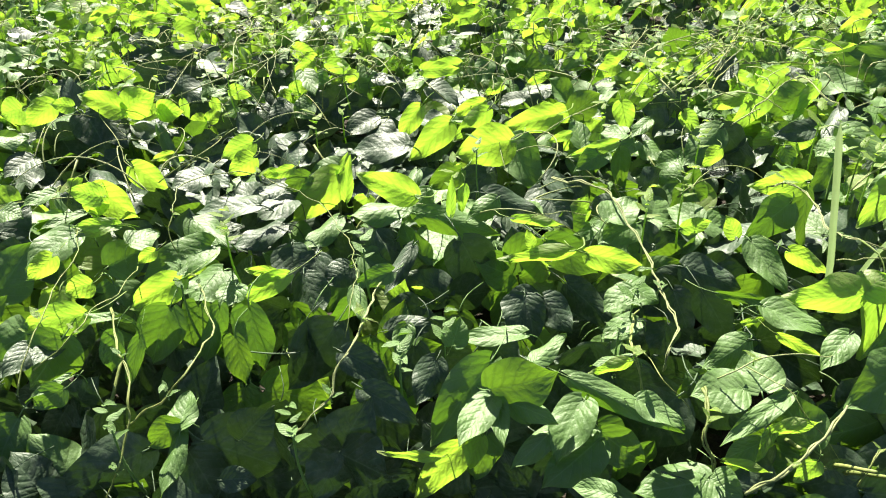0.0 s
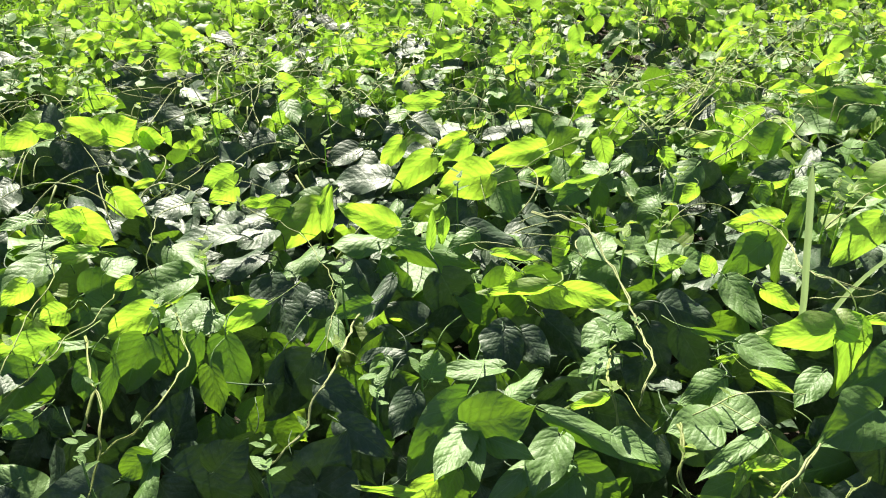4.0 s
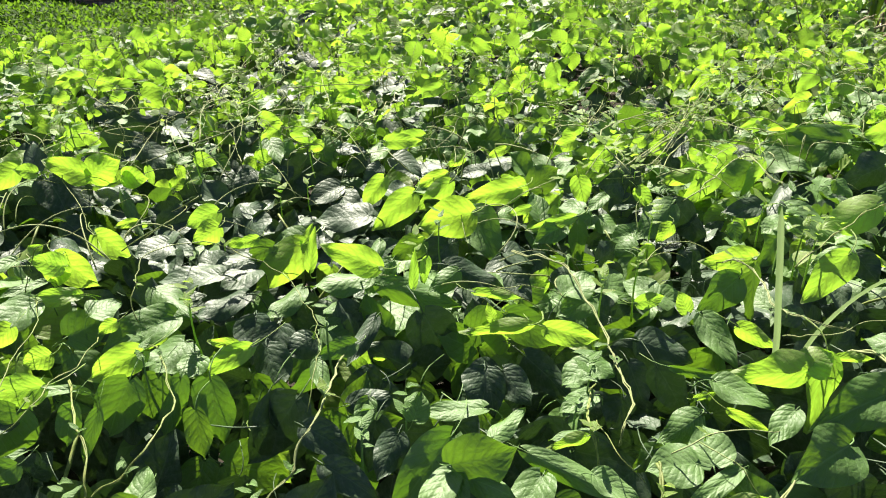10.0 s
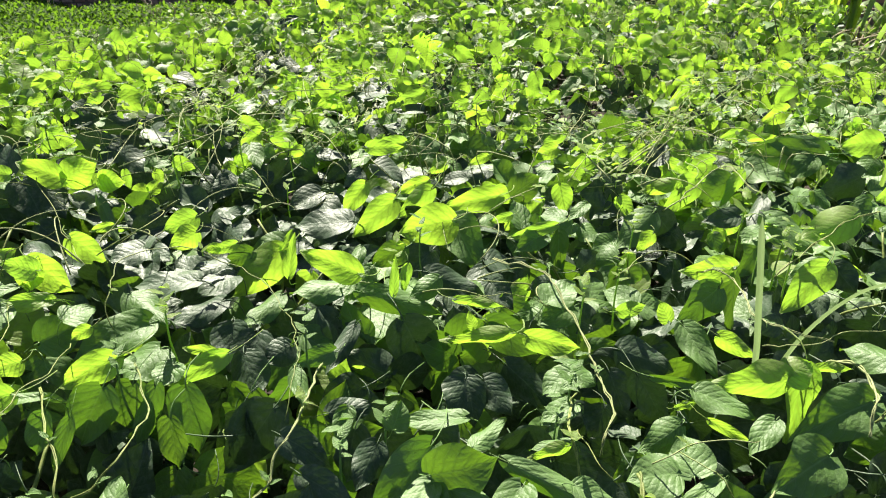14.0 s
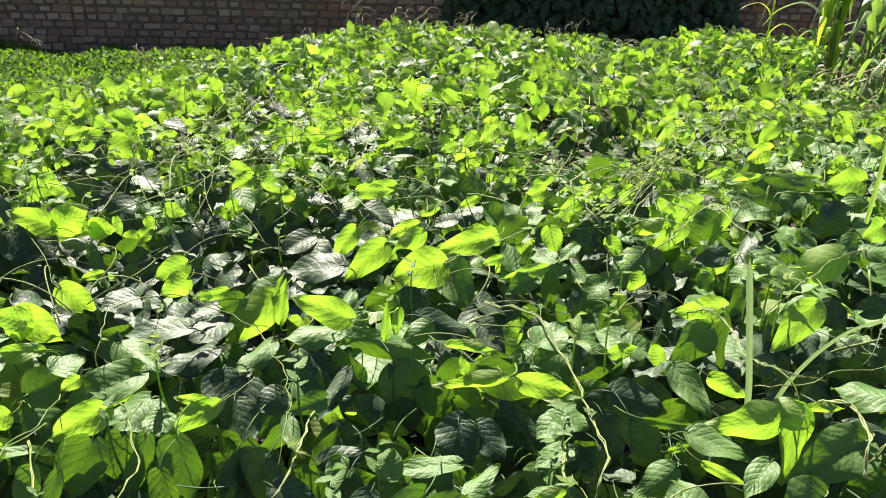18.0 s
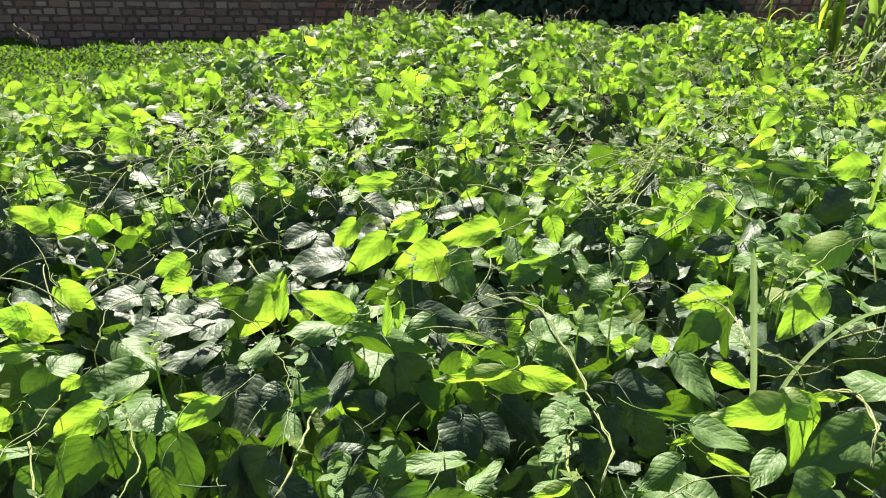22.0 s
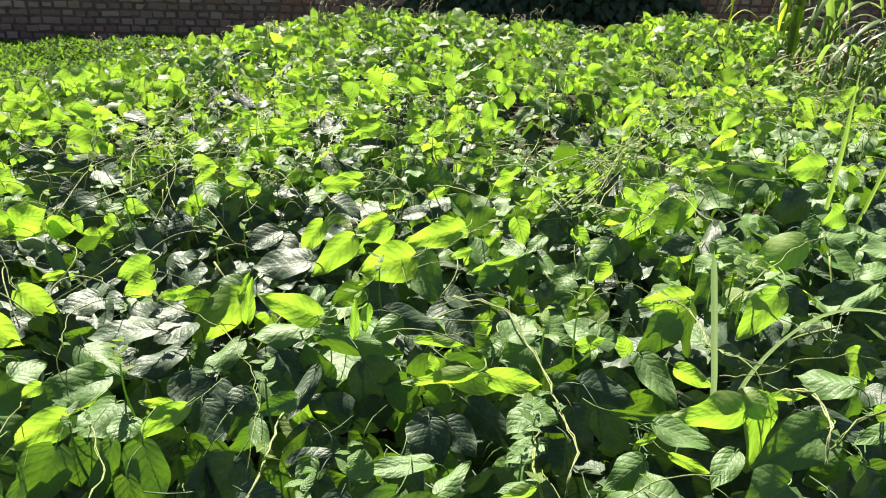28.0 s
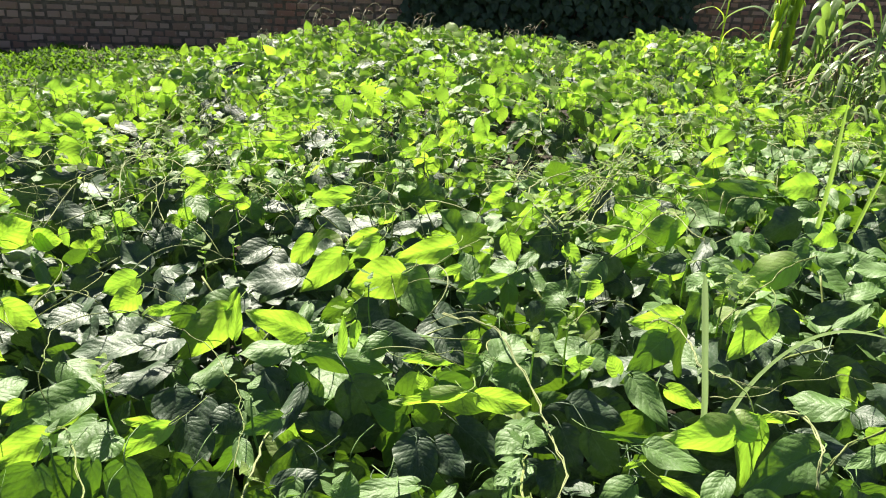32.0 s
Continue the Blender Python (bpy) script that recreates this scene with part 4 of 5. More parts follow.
def tone_at(x, y):
    """Young leaves on top and at the back; dull dark ones in the hollow and along the front, their colour standing in
    for shade.
    """
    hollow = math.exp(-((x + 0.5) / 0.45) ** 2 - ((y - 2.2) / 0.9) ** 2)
    # front of the bed: darkened by leaf colour to read as shaded
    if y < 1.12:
        return "old_or_shaded" if random.random() < (0.8 if x < 0.3 else 0.62) else "mature"
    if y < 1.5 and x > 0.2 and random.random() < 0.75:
        return "old_or_shaded"
    if any((x - a) ** 2 + (y - b) ** 2 < c * c for a, b, c in SHADED_SPOTS) and random.random() < 0.9:
        return "old_or_shaded"
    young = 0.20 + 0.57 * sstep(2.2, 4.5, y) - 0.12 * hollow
    old_or_shaded = 0.30 - 0.25 * sstep(2.2, 4.0, y) + 0.42 * hollow
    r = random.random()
    return "young" if r < young else "old_or_shaded" if r < young + old_or_shaded else "mature"


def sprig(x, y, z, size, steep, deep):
    age = tone_at(x, y)
    # leaves below the canopy take the dark colour in place of deep shade
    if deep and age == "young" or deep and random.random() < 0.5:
        age = "old_or_shaded"
    n = any_normal(steep)
    if age == "young" and random.random() < 0.6:
        n = Vector((random.uniform(-0.6, 0.6), -1, random.uniform(0.1, 0.9)))
    elif random.random() < 0.5:
        n = Vector((random.uniform(-0.8, 0.8), -1, random.uniform(0.25, 1.3)))
    if age == "mature" and y > 1.0 and random.random() < 0.42:
        n = Vector((random.uniform(-0.55, 0.3), random.uniform(-0.55, 0.15), 1))
    if age == "old_or_shaded" and y > 1.3 and random.random() < 0.32:
        n = Vector((random.uniform(-0.35, 0.25), random.uniform(-0.5, 0.1), 1))
    if y < 1.55 and random.random() < 1.5 - 0.6 * y:
        n = Vector((random.uniform(-0.6, 0.6), -1, random.uniform(0.0, 0.6)))
    turn = random.gauss(0, 0.9)
    middle = Vector((x, y, z))
    made = []
    for k, swing in enumerate((0.0, 1.75, -1.75)):
        if random.random() < 0.08:
            continue
        m = aim(n + Vector((random.uniform(-0.3, 0.3), random.uniform(-0.3, 0.3), random.uniform(-0.2, 0.3))), turn + swing + random.uniform(-0.25, 0.25))
        length = size * random.uniform(0.8, 1.15) * (1.0 if k == 0 else 0.88)
        start = middle + (m.to_3x3() @ Vector((0, 1, 0))) * (0.30 * length if k == 0 else 0.05 * length)
        made.append((age, Matrix.Translation(start) @ m, length, length * random.uniform(0.72, 0.98)))
    return made


def scatter(x0, x1, y0, y1, per_m2, low, high, size0, size1, steep, margin, flanks=False, deep=False):
    made = []
    step = math.sqrt(3.0 / per_m2)
    for j in range(int((y1 - y0) / step)):
        for i in range(int((x1 - x0) / step)):
            x = x0 + (i + random.random()) * step
            y = y0 + (j + random.random()) * step
            if in_bed(x, y) and seen(x, y, margin) != flanks:
                made += sprig(x, y, max(0.06, canopy(x, y) + random.uniform(low, high)), random.uniform(size0, size1), steep, deep)
    return made


random.seed(23)
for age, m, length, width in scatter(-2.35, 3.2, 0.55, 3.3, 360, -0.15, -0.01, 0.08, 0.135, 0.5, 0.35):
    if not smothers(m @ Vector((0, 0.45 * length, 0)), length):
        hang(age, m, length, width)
for age, m, length, width in scatter(-2.35, 4.3, 3.3, 4.7, 240, -0.10, 0.03, 0.075, 0.118, 0.5, 0.4):
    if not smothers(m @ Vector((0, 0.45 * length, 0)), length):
        hang(age, m, length, width, far=True)


def joined_leaves(name, made, cells, rows, loose_material):
    """One mesh of many leaflets, by plant."""
    base_v, base_f, base_uv = {}, {}, {}
    for s in range(len(SHAPES)):
        v, f, u = leaf_shape(cells, rows, *SHAPES[s])
        base_v[s], base_f[s], base_uv[s] = np.array(v), np.array(f), np.array(u)
    by_plant = {}
    for item in made:
        p = plant_near(item[1].translation.x, item[1].translation.y)
        by_plant.setdefault(p.name, (p, []))[1].append(item)
    for p, items in by_plant.values():
        vs, fs, us, ages, count = [], [], [], [], 0
        for age, m, length, width in items:
            s = random.randrange(len(SHAPES))
            a = np.array(m @ Matrix.Diagonal((width, length, 0.5 * (width + length), 1)))
            vs.append(base_v[s] @ a[:3, :3].T + a[:3, 3])
            fs.append(base_f[s] + count)
            us.append(base_uv[s])
            ages += [("young", "mature", "old_or_shaded").index(age)] * len(base_f[s])
            count += len(base_v[s])
        me = mesh_of(name, np.concatenate(vs).tolist(), np.concatenate(fs).tolist(), loose_material[0], np.concatenate(us))
        for extra in loose_material[1:]:
            me.materials.append(extra)
        me.polygons.foreach_set("material_index", ages)
        tagged(child(name, me, p), kind="stuff")


random.seed(31)
LOOSE = [LEAF[age, True] for age in ("young", "mature", "old_or_shaded")]
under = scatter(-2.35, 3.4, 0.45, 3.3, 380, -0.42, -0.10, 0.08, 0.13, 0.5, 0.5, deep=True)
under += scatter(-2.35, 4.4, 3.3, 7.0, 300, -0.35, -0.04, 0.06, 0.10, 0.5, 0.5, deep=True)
under += scatter(-2.35, 4.4, 4.7, 6.6, 330, -0.10, 0.03, 0.066, 0.108, 0.5, 0.4)
under += scatter(-1.2, 1.3, 0.42, 0.95, 500, -0.2, -0.03, 0.07, 0.12, 0.6, 0.5)
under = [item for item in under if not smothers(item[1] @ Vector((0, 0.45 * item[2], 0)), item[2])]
under += scatter(-2.35, 4.4, 0.5, 4.6, 420, -0.30, 0.02, 0.07, 0.12, 0.5, 0.35, True)
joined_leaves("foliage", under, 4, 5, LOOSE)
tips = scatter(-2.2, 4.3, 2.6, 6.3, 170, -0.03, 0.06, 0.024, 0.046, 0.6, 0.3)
joined_leaves("tip_foliage", [("young" if age == "old_or_shaded" else age, *rest) for age, *rest in tips], 2, 3, LOOSE)


def fine_stems(x0, x1, y0, y1, count):
    """Thin pale leaf stalks and twining tips that stick out of the far leaves, by plant."""
    by_plant = {}
    for i in range(count):
        y = random.uniform(y0, y1)
        x = random.uniform(x0, x1)
        if not in_bed(x, y) or not seen(x, y, 0.2):
            continue
        p = plant_near(x, y)
        verts, faces = by_plant.setdefault(p.name, (p, [], []))[1:]
        z = canopy(x, y)
        a = random.uniform(0, math.tau)
        reach = random.uniform(0.04, 0.20)
        way = Vector((math.cos(a), math.sin(a), 0)) * reach
        rise = random.uniform(0.01, 0.06)
        bend = Vector((random.gauss(0, 0.025), random.gauss(0, 0.025), 0))
        foot = Vector((x, y, z - 0.05))
        line = spline([foot, foot + way * 0.3 + bend + Vector((0, 0, 0.05 + rise)), foot + way * 0.7 - bend + Vector((0, 0, 0.05 + rise * 1.2)), foot + way + Vector((0, 0, random.uniform(0.02, 0.09)))], 3)
        tube(line, random.uniform(0.0014, 0.0026), 4, 0.5, verts, faces)
    for p, verts, faces in by_plant.values():
        tagged(child("stem_tangle", mesh_of("stem_tangle", verts, faces, STRAW), p), kind="stuff")


random.seed(47)
fine_stems(-2.2, 4.0, 2.3, 6.3, 1500)


def shoot(x, y, z, count, size, age="young", stem=0.14):
    verts, faces, uvs = [], [], []
    rnd = random.Random(int(1000 * (x + 7 * y)))
    for i in range(count):
        a = i * 2.4 + rnd.uniform(-0.4, 0.4)
        n = Vector((-math.cos(a) * 0.8, -math.sin(a) * 0.8, rnd.uniform(0.4, 1.4))).normalized()
        out = Vector((math.cos(a), math.sin(a), rnd.uniform(0.1, 0.9))).normalized()
        side = out.cross(n).normalized()
        n = side.cross(out)
        length = size * rnd.uniform(0.6, 1.15)
        m = Matrix((side, out, n)).transposed().to_4x4()
        m.translation = (x, y, z + 0.012 * i * size / 0.03)
        m = m @ Matrix.Diagonal((length * 0.5, length, length * 0.7, 1))
        v, f, u = leaf_shape(4, 5, *SHAPES[i % len(SHAPES)])
        k = len(verts)
        verts += [m @ Vector(q) for q in v]
        faces += [tuple(j + k for j in q) for q in f]
        uvs += u
    k = len(verts)
    tube(spline([(x + 0.07 * stem, y + 0.14 * stem, z - stem), (x, y + 0.035 * stem, z - 0.4 * stem), (x, y, z + min(0.02, 0.15 * stem))], 3), min(0.0028, 0.0012 + 0.02 * stem), 5, 0.6, verts, faces)
    uvs += [(0.5, 0.3)] * (len(verts) - k)
    child("shoot", mesh_of("shoot", verts, faces, LEAF[age, False], uvs), plant_near(x, y), label="young shoot tip with small pale leaves")


# runners and tendrils that climb over the leaves
def runner(name, radius, points):
    line = spline(points, 5)
    for i, q in enumerate(line):
        q += Vector((noise.noise(q * 22), noise.noise(q * 22 + Vector((5, 0, 0))), noise.noise(q * 22 + Vector((0, 5, 0))))) * (0.004 + 0.006 * q.y)
    middle = line[len(line) // 2]
    verts, faces = tube(line, radius * 0.52, 6, 0.7, wobble=0.12)
    if radius > 0.0027:
        twist = [q + Vector((math.cos(i * 0.9), math.sin(i * 0.9), math.sin(i * 0.9 + 1))) * radius * 0.8 for i, q in enumerate(line)]
        verts, faces = tube(twist, radius * 0.45, 5, 0.7, verts, faces)
    child(name, mesh_of(name, verts, faces, STRAW if name == "dry_stem" else STEM), plant_near(middle.x, middle.y),
          label="pale dry twining stem" if name == "dry_stem" else "green twining stem")
    if radius >= 0.0024:
        for i in range(6, len(line) - 1, 15):
            q = line[i]
            shoot(q.x, q.y, q.z, random.choice((2, 3)), random.uniform(0.016, 0.03), random.choice(("young", "mature")), 0.01)


runner("stem", 0.0028, [(-0.595, 1.135, 0.494), (-0.514, 0.981, 0.522), (-0.470, 0.891, 0.508), (-0.467, 0.852, 0.476), (-0.473, 0.811, 0.439), (-0.498, 0.793, 0.380)])
runner("stem", 0.0028, [(-0.484, 0.875, 0.454), (-0.424, 0.877, 0.503), (-0.376, 0.910, 0.540), (-0.377, 1.020, 0.529), (-0.423, 1.140, 0.519), (-0.486, 1.247, 0.489)])
runner("stem", 0.0024, [(-0.665, 0.922, 0.481), (-0.669, 1.016, 0.531), (-0.677, 1.138, 0.548), (-0.674, 1.204, 0.555), (-0.738, 1.354, 0.539)])
runner("stem", 0.0024, [(-0.660, 0.969, 0.487), (-0.608, 1.000, 0.525), (-0.591, 1.073, 0.527), (-0.573, 1.128, 0.529), (-0.580, 1.261, 0.507)])
runner("stem", 0.0022, [(-0.773, 1.382, 0.531), (-0.752, 1.381, 0.596), (-0.709, 1.381, 0.645), (-0.663, 1.381, 0.671), (-0.627, 1.381, 0.682)])
runner("stem", 0.0022, [(-1.037, 2.184, 0.531), (-0.887, 1.940, 0.489), (-0.642, 1.509, 0.541)])
runner("stem", 0.0024, [(-0.526, 1.312, 0.502), (-0.544, 1.363, 0.551), (-0.556, 1.466, 0.566), (-0.530, 1.548, 0.568), (-0.433, 1.581, 0.550), (-0.340, 1.558, 0.527), (-0.268, 1.498, 0.514), (-0.203, 1.373, 0.516), (-0.157, 1.226, 0.535), (-0.145, 1.086, 0.553), (-0.157, 1.006, 0.521)])
runner("dry_stem", 0.0032, [(-0.111, 1.172, 0.506), (-0.117, 1.009, 0.563), (-0.134, 0.930, 0.570), (-0.148, 0.896, 0.556), (-0.155, 0.865, 0.528), (-0.182, 0.837, 0.506), (-0.217, 0.839, 0.464)])
runner("dry_stem", 0.0036, [(0.264, 1.623, 0.503), (0.332, 1.526, 0.540), (0.378, 1.433, 0.530), (0.398, 1.304, 0.520), (0.399, 1.165, 0.516), (0.401, 1.056, 0.521), (0.363, 0.948, 0.527), (0.353, 0.940, 0.488)])
runner("stem", 0.0018, [(0.173, 1.407, 0.493), (0.208, 1.407, 0.519), (0.266, 1.407, 0.528), (0.326, 1.407, 0.518), (0.358, 1.407, 0.504)])
runner("dry_stem", 0.0028, [(0.724, 1.556, 0.501), (0.740, 1.487, 0.543), (0.771, 1.449, 0.550), (0.765, 1.353, 0.552), (0.760, 1.266, 0.555), (0.796, 1.190, 0.562), (0.893, 1.222, 0.530)])
runner("dry_stem", 0.0024, [(0.435, 0.918, 0.494), (0.470, 0.903, 0.536), (0.522, 0.911, 0.545), (0.625, 0.939, 0.514)])
runner("stem", 0.0048, [(0.406, 0.902, 0.487), (0.401, 0.848, 0.482), (0.392, 0.825, 0.460), (0.407, 0.807, 0.409)])
runner("dry_stem", 0.0048, [(0.447, 0.779, 0.392), (0.495, 0.781, 0.437), (0.548, 0.809, 0.464), (0.611, 0.864, 0.475)])
runner("stem", 0.0032, [(0.356, 1.132, 0.478), (0.305, 0.962, 0.527), (0.315, 0.906, 0.484)])
runner("stem", 0.0020, [(-0.111, 0.968, 0.583), (-0.086, 0.968, 0.566), (-0.071, 0.968, 0.516)])
runner("stem", 0.0020, [(0.340, 1.015, 0.482), (0.335, 0.900, 0.523), (0.382, 0.884, 0.469)])
runner("stem", 0.0020, [(0.490, 0.940, 0.498), (0.527, 0.860, 0.502), (0.591, 0.811, 0.426)])
runner("stem", 0.0028, [(0.607, 0.778, 0.402), (0.632, 0.790, 0.449), (0.686, 0.833, 0.448)])
runner("dry_stem", 0.0032, [(-0.254, 2.570, 0.472), (-0.133, 2.674, 0.510), (-0.059, 2.888, 0.532), (0.003, 3.175, 0.516)])
runner("dry_stem", 0.0032, [(0.647, 2.623, 0.486), (0.931, 3.509, 0.327), (1.019, 3.674, 0.425), (1.185, 4.109, 0.506)])
runner("dry_stem", 0.0024, [(1.103, 3.408, 0.330), (1.175, 3.408, 0.429), (1.255, 3.408, 0.465)])
runner("dry_stem", 0.0032, [(0.709, 2.193, 0.521), (0.855, 2.348, 0.551), (1.092, 2.726, 0.520), (1.305, 3.039, 0.497), (1.549, 3.307, 0.474)])
runner("stem", 0.0032, [(0.745, 2.222, 0.519), (0.934, 2.463, 0.541), (1.133, 2.779, 0.514), (1.454, 3.276, 0.468)])
runner("dry_stem", 0.0032, [(0.801, 2.282, 0.515), (0.958, 2.444, 0.537), (1.223, 2.891, 0.504), (1.435, 3.157, 0.463)])
runner("stem", 0.0032, [(0.803, 2.167, 0.512), (0.924, 2.345, 0.542), (1.030, 2.439, 0.528), (1.170, 2.425, 0.523), (1.362, 2.463, 0.498)])
runner("dry_stem", 0.0044, [(0.822, 1.142, 0.523), (0.844, 1.098, 0.564), (0.855, 1.043, 0.558), (0.823, 0.975, 0.556), (0.806, 0.948, 0.516)])
runner("stem", 0.0040, [(0.841, 0.987, 0.515), (0.897, 1.009, 0.554), (1.104, 1.135, 0.501)])
runner("dry_stem", 0.0020, [(0.753, 1.231, 0.514), (0.764, 1.152, 0.559), (0.841, 1.171, 0.565), (0.922, 1.192, 0.567), (1.029, 1.205, 0.561), (1.162, 1.255, 0.511)])
runner("stem", 0.0032, [(0.894, 1.478, 0.533), (0.999, 1.540, 0.587), (1.170, 1.663, 0.597), (1.453, 1.903, 0.525)])
runner("dry_stem", 0.0020, [(1.011, 1.268, 0.522), (1.003, 1.268, 0.576), (1.003, 1.268, 0.629)])
runner("dry_stem", 0.0028, [(0.857, 2.006, 0.505), (1.062, 2.217, 0.540), (1.075, 2.080, 0.554), (1.094, 1.959, 0.532)])
runner("stem", 0.0032, [(-0.798, 2.698, 0.501), (-0.738, 2.852, 0.537), (-0.749, 3.362, 0.512), (-0.769, 3.971, 0.502)])
runner("stem", 0.0024, [(-0.692, 2.366, 0.480), (-0.682, 2.512, 0.523), (-0.790, 2.924, 0.494)])
runner("stem", 0.0024, [(-1.233, 3.354, 0.484), (-1.210, 3.355, 0.557), (-1.129, 3.355, 0.578), (-1.065, 3.355, 0.554)])
runner("stem", 0.0028, [(-1.204, 3.345, 0.499), (-1.137, 3.345, 0.500), (-1.052, 3.344, 0.452)])
runner("stem", 0.0024, [(-0.552, 2.418, 0.459), (-0.615, 2.653, 0.515), (-0.735, 2.995, 0.495)])
runner("stem", 0.0024, [(0.149, 4.179, 0.489), (0.285, 3.879, 0.511), (0.365, 3.187, 0.521)])


# young shoot tips, curling tendrils and bundles of straw-coloured vine
for sx, sy, sz in ((-0.06, 0.93, 0.51), (0.01, 0.99, 0.51), (0.34, 1.10, 0.51), (0.3, 1.02, 0.50), (-0.42, 1.31, 0.53), (-0.14, 1.22, 0.54), (-0.48, 0.83, 0.47), (-0.21, 0.81, 0.48),
                   (0.52, 1.45, 0.54), (-0.64, 2.24, 0.55), (-0.46, 1.14, 0.52), (0.95, 1.52, 0.57), (0.63, 1.71, 0.54), (0.42, 1.36, 0.54), (0.18, 3.01, 0.57), (-0.3, 3.02, 0.54), (-0.47, 2.41, 0.54)):
    shoot(sx, sy, sz, 6, 0.034, "mature" if sy < 1.3 else "young")
random.seed(77)
for i in range(50):
    sy = random.uniform(1.6, 4.6)
    sx = random.uniform(-0.55 * sy, 0.62 * sy)
    if seen(sx, sy, 0.2):
        shoot(sx, sy, canopy(sx, sy) + random.uniform(0.0, 0.06), random.choice((4, 5, 7)), random.uniform(0.03, 0.05), random.choice(("young", "young", "mature")))


def tendril(x, y, z, reach, radius, name):
    a, b = random.uniform(0, math.tau), random.uniform(-2.2, 2.2)
    q, line = Vector((x, y, z - 0.05)), []
    for i in range(8):
        line.append(q.copy())
        a += b * 0.22
        q += Vector((math.cos(a), math.sin(a), 0.75 - 0.22 * i)) * (reach / 8)
    child(name, mesh_of(name, *tube(spline(line, 2), radius, 5, 0.45), STRAW if name == "dry_tendril" else STEM), plant_near(x, y))


for i in range(150):
    ty = random.uniform(1.5, 5.2)
    tx = random.uniform(-0.58 * ty, 0.64 * ty)
    if seen(tx, ty, 0.1):
        tendril(tx, ty, canopy(tx, ty) + random.uniform(0.0, 0.05), random.uniform(0.14, 0.36), random.uniform(0.0013, 0.0024), random.choice(("tendril", "dry_tendril")))


def vine_bundle(points, count, wide, radius):
    """Straw-coloured stems twined loosely together over the leaves, with shrivelled leaf scraps on them."""
    middle = Vector(points[len(points) // 2])
    for i in range(count):
        d = Vector((random.uniform(-wide, wide), random.uniform(-wide, wide), random.uniform(-0.02, 0.05)))
        line = spline([Vector(q) + d + Vector((random.gauss(0, 1.2), random.gauss(0, 1.2), random.gauss(0, 0.6))) * wide for q in points], 4)
        name = "dry_stem"
        child(name, mesh_of(name, *tube(line, radius * random.uniform(0.6, 1.2), 5, 0.5, wobble=0.1), STEM if name == "stem" else STRAW), plant_near(middle.x, middle.y))
        for s in range(5):
            q = random.choice(line)
            shoot(q.x + random.uniform(-0.04, 0.04), q.y + random.uniform(-0.03, 0.03), q.z + random.uniform(-0.01, 0.03), random.choice((2, 3, 4)), random.uniform(0.025, 0.05), "young", 0.02)


vine_bundle([(0.66, 2.1, 0.53), (0.74, 2.22, 0.56), (1.0, 2.62, 0.55), (1.31, 3.09, 0.53), (1.56, 3.32, 0.53)], 7, 0.05, 0.0022)
vine_bundle([(-0.69, 2.30, 0.44), (-0.64, 2.68, 0.51), (-0.73, 3.0, 0.50), (-0.70, 3.65, 0.49), (-0.76, 4.04, 0.50)], 6, 0.07, 0.0019)
vine_bundle([(-0.45, 2.75, 0.48), (-0.29, 2.9, 0.54), (-0.13, 2.95, 0.53), (0.02, 3.19, 0.54)], 4, 0.11, 0.0018)


# ---------------------------------------------------------------- grass blades among the beans
def grass_blade(points, width, label, up=(0.2, 1, 0.1), material=None, point=0.55):
    line = spline(points, 6)
    tagged(new("grass_blade", mesh_of("grass_blade", *ribbon(line, width, up, 0.22, 6, point), material or GRASS)), label, "grass blade", "grass blades in the bed")


grass_blade([(0.741, 1.211, 0.20), (0.741, 1.211, 0.453), (0.712, 1.205, 0.623), (0.681, 1.21, 0.80)], 0.0125, "upright pale green grass blade among bean leaves", (0.2, 1, 0.1), PALE_GRASS, 0.92)
grass_blade([(0.74, 1.202, 0.25), (0.78, 1.202, 0.457), (0.824, 1.202, 0.561), (0.891, 1.202, 0.635), (0.955, 1.202, 0.664), (1.026, 1.202, 0.665), (1.13, 1.20, 0.64)],
            0.0155, "long pale green grass blade arching over bean leaves", (0, 1, 0.6), PALE_GRASS)
grass_blade([(1.62, 2.233, 0.2), (1.629, 2.233, 0.446), (1.635, 2.233, 0.668), (1.631, 2.233, 0.801), (1.626, 2.233, 0.96)], 0.016, "tall bright green grass blade standing in the bed")
grass_blade([(1.75, 2.29, 0.2), (1.811, 2.29, 0.421), (1.852, 2.29, 0.589), (1.90, 2.29, 0.78)], 0.014, "slanting bright green grass blade in the bed")


# ---------------------------------------------------------------- dry tendrils over the ridge of the bed
def dry_tendril(x, y, z, height, lean, curl, radius=0.003):
    base = new("dry_tendril")
    base.matrix_basis = Matrix.Translation((x, y, z))
    tagged(base, "dry straw-coloured vine tip curling above the leaves", "tendril", "dry vine tips on the ridge")
    for s in range(random.choice((1, 2, 3))):
        k = random.uniform(0.5, 1.15)
        d = random.uniform(-0.05, 0.05)
        turn = random.uniform(0.2, 1.1)

        def bent(across, up):
            return (x + d + across * k + random.gauss(0, 0.008), y + random.gauss(0, 0.02), z + up * height * k)

        line = spline([(x + d, y, z - 0.1), bent(0.15 * lean, 0.4), bent(0.55 * lean, 0.75), bent(lean, 1.0),
                       bent(lean + 0.5 * curl * turn, 1.05), bent(lean + curl * turn, 0.85), bent(lean + 0.8 * curl * turn, 0.7)], 4)
        child("stem", mesh_of("tendril", *tube(line, radius, 5, 0.4, wobble=0.15), DRY), base)


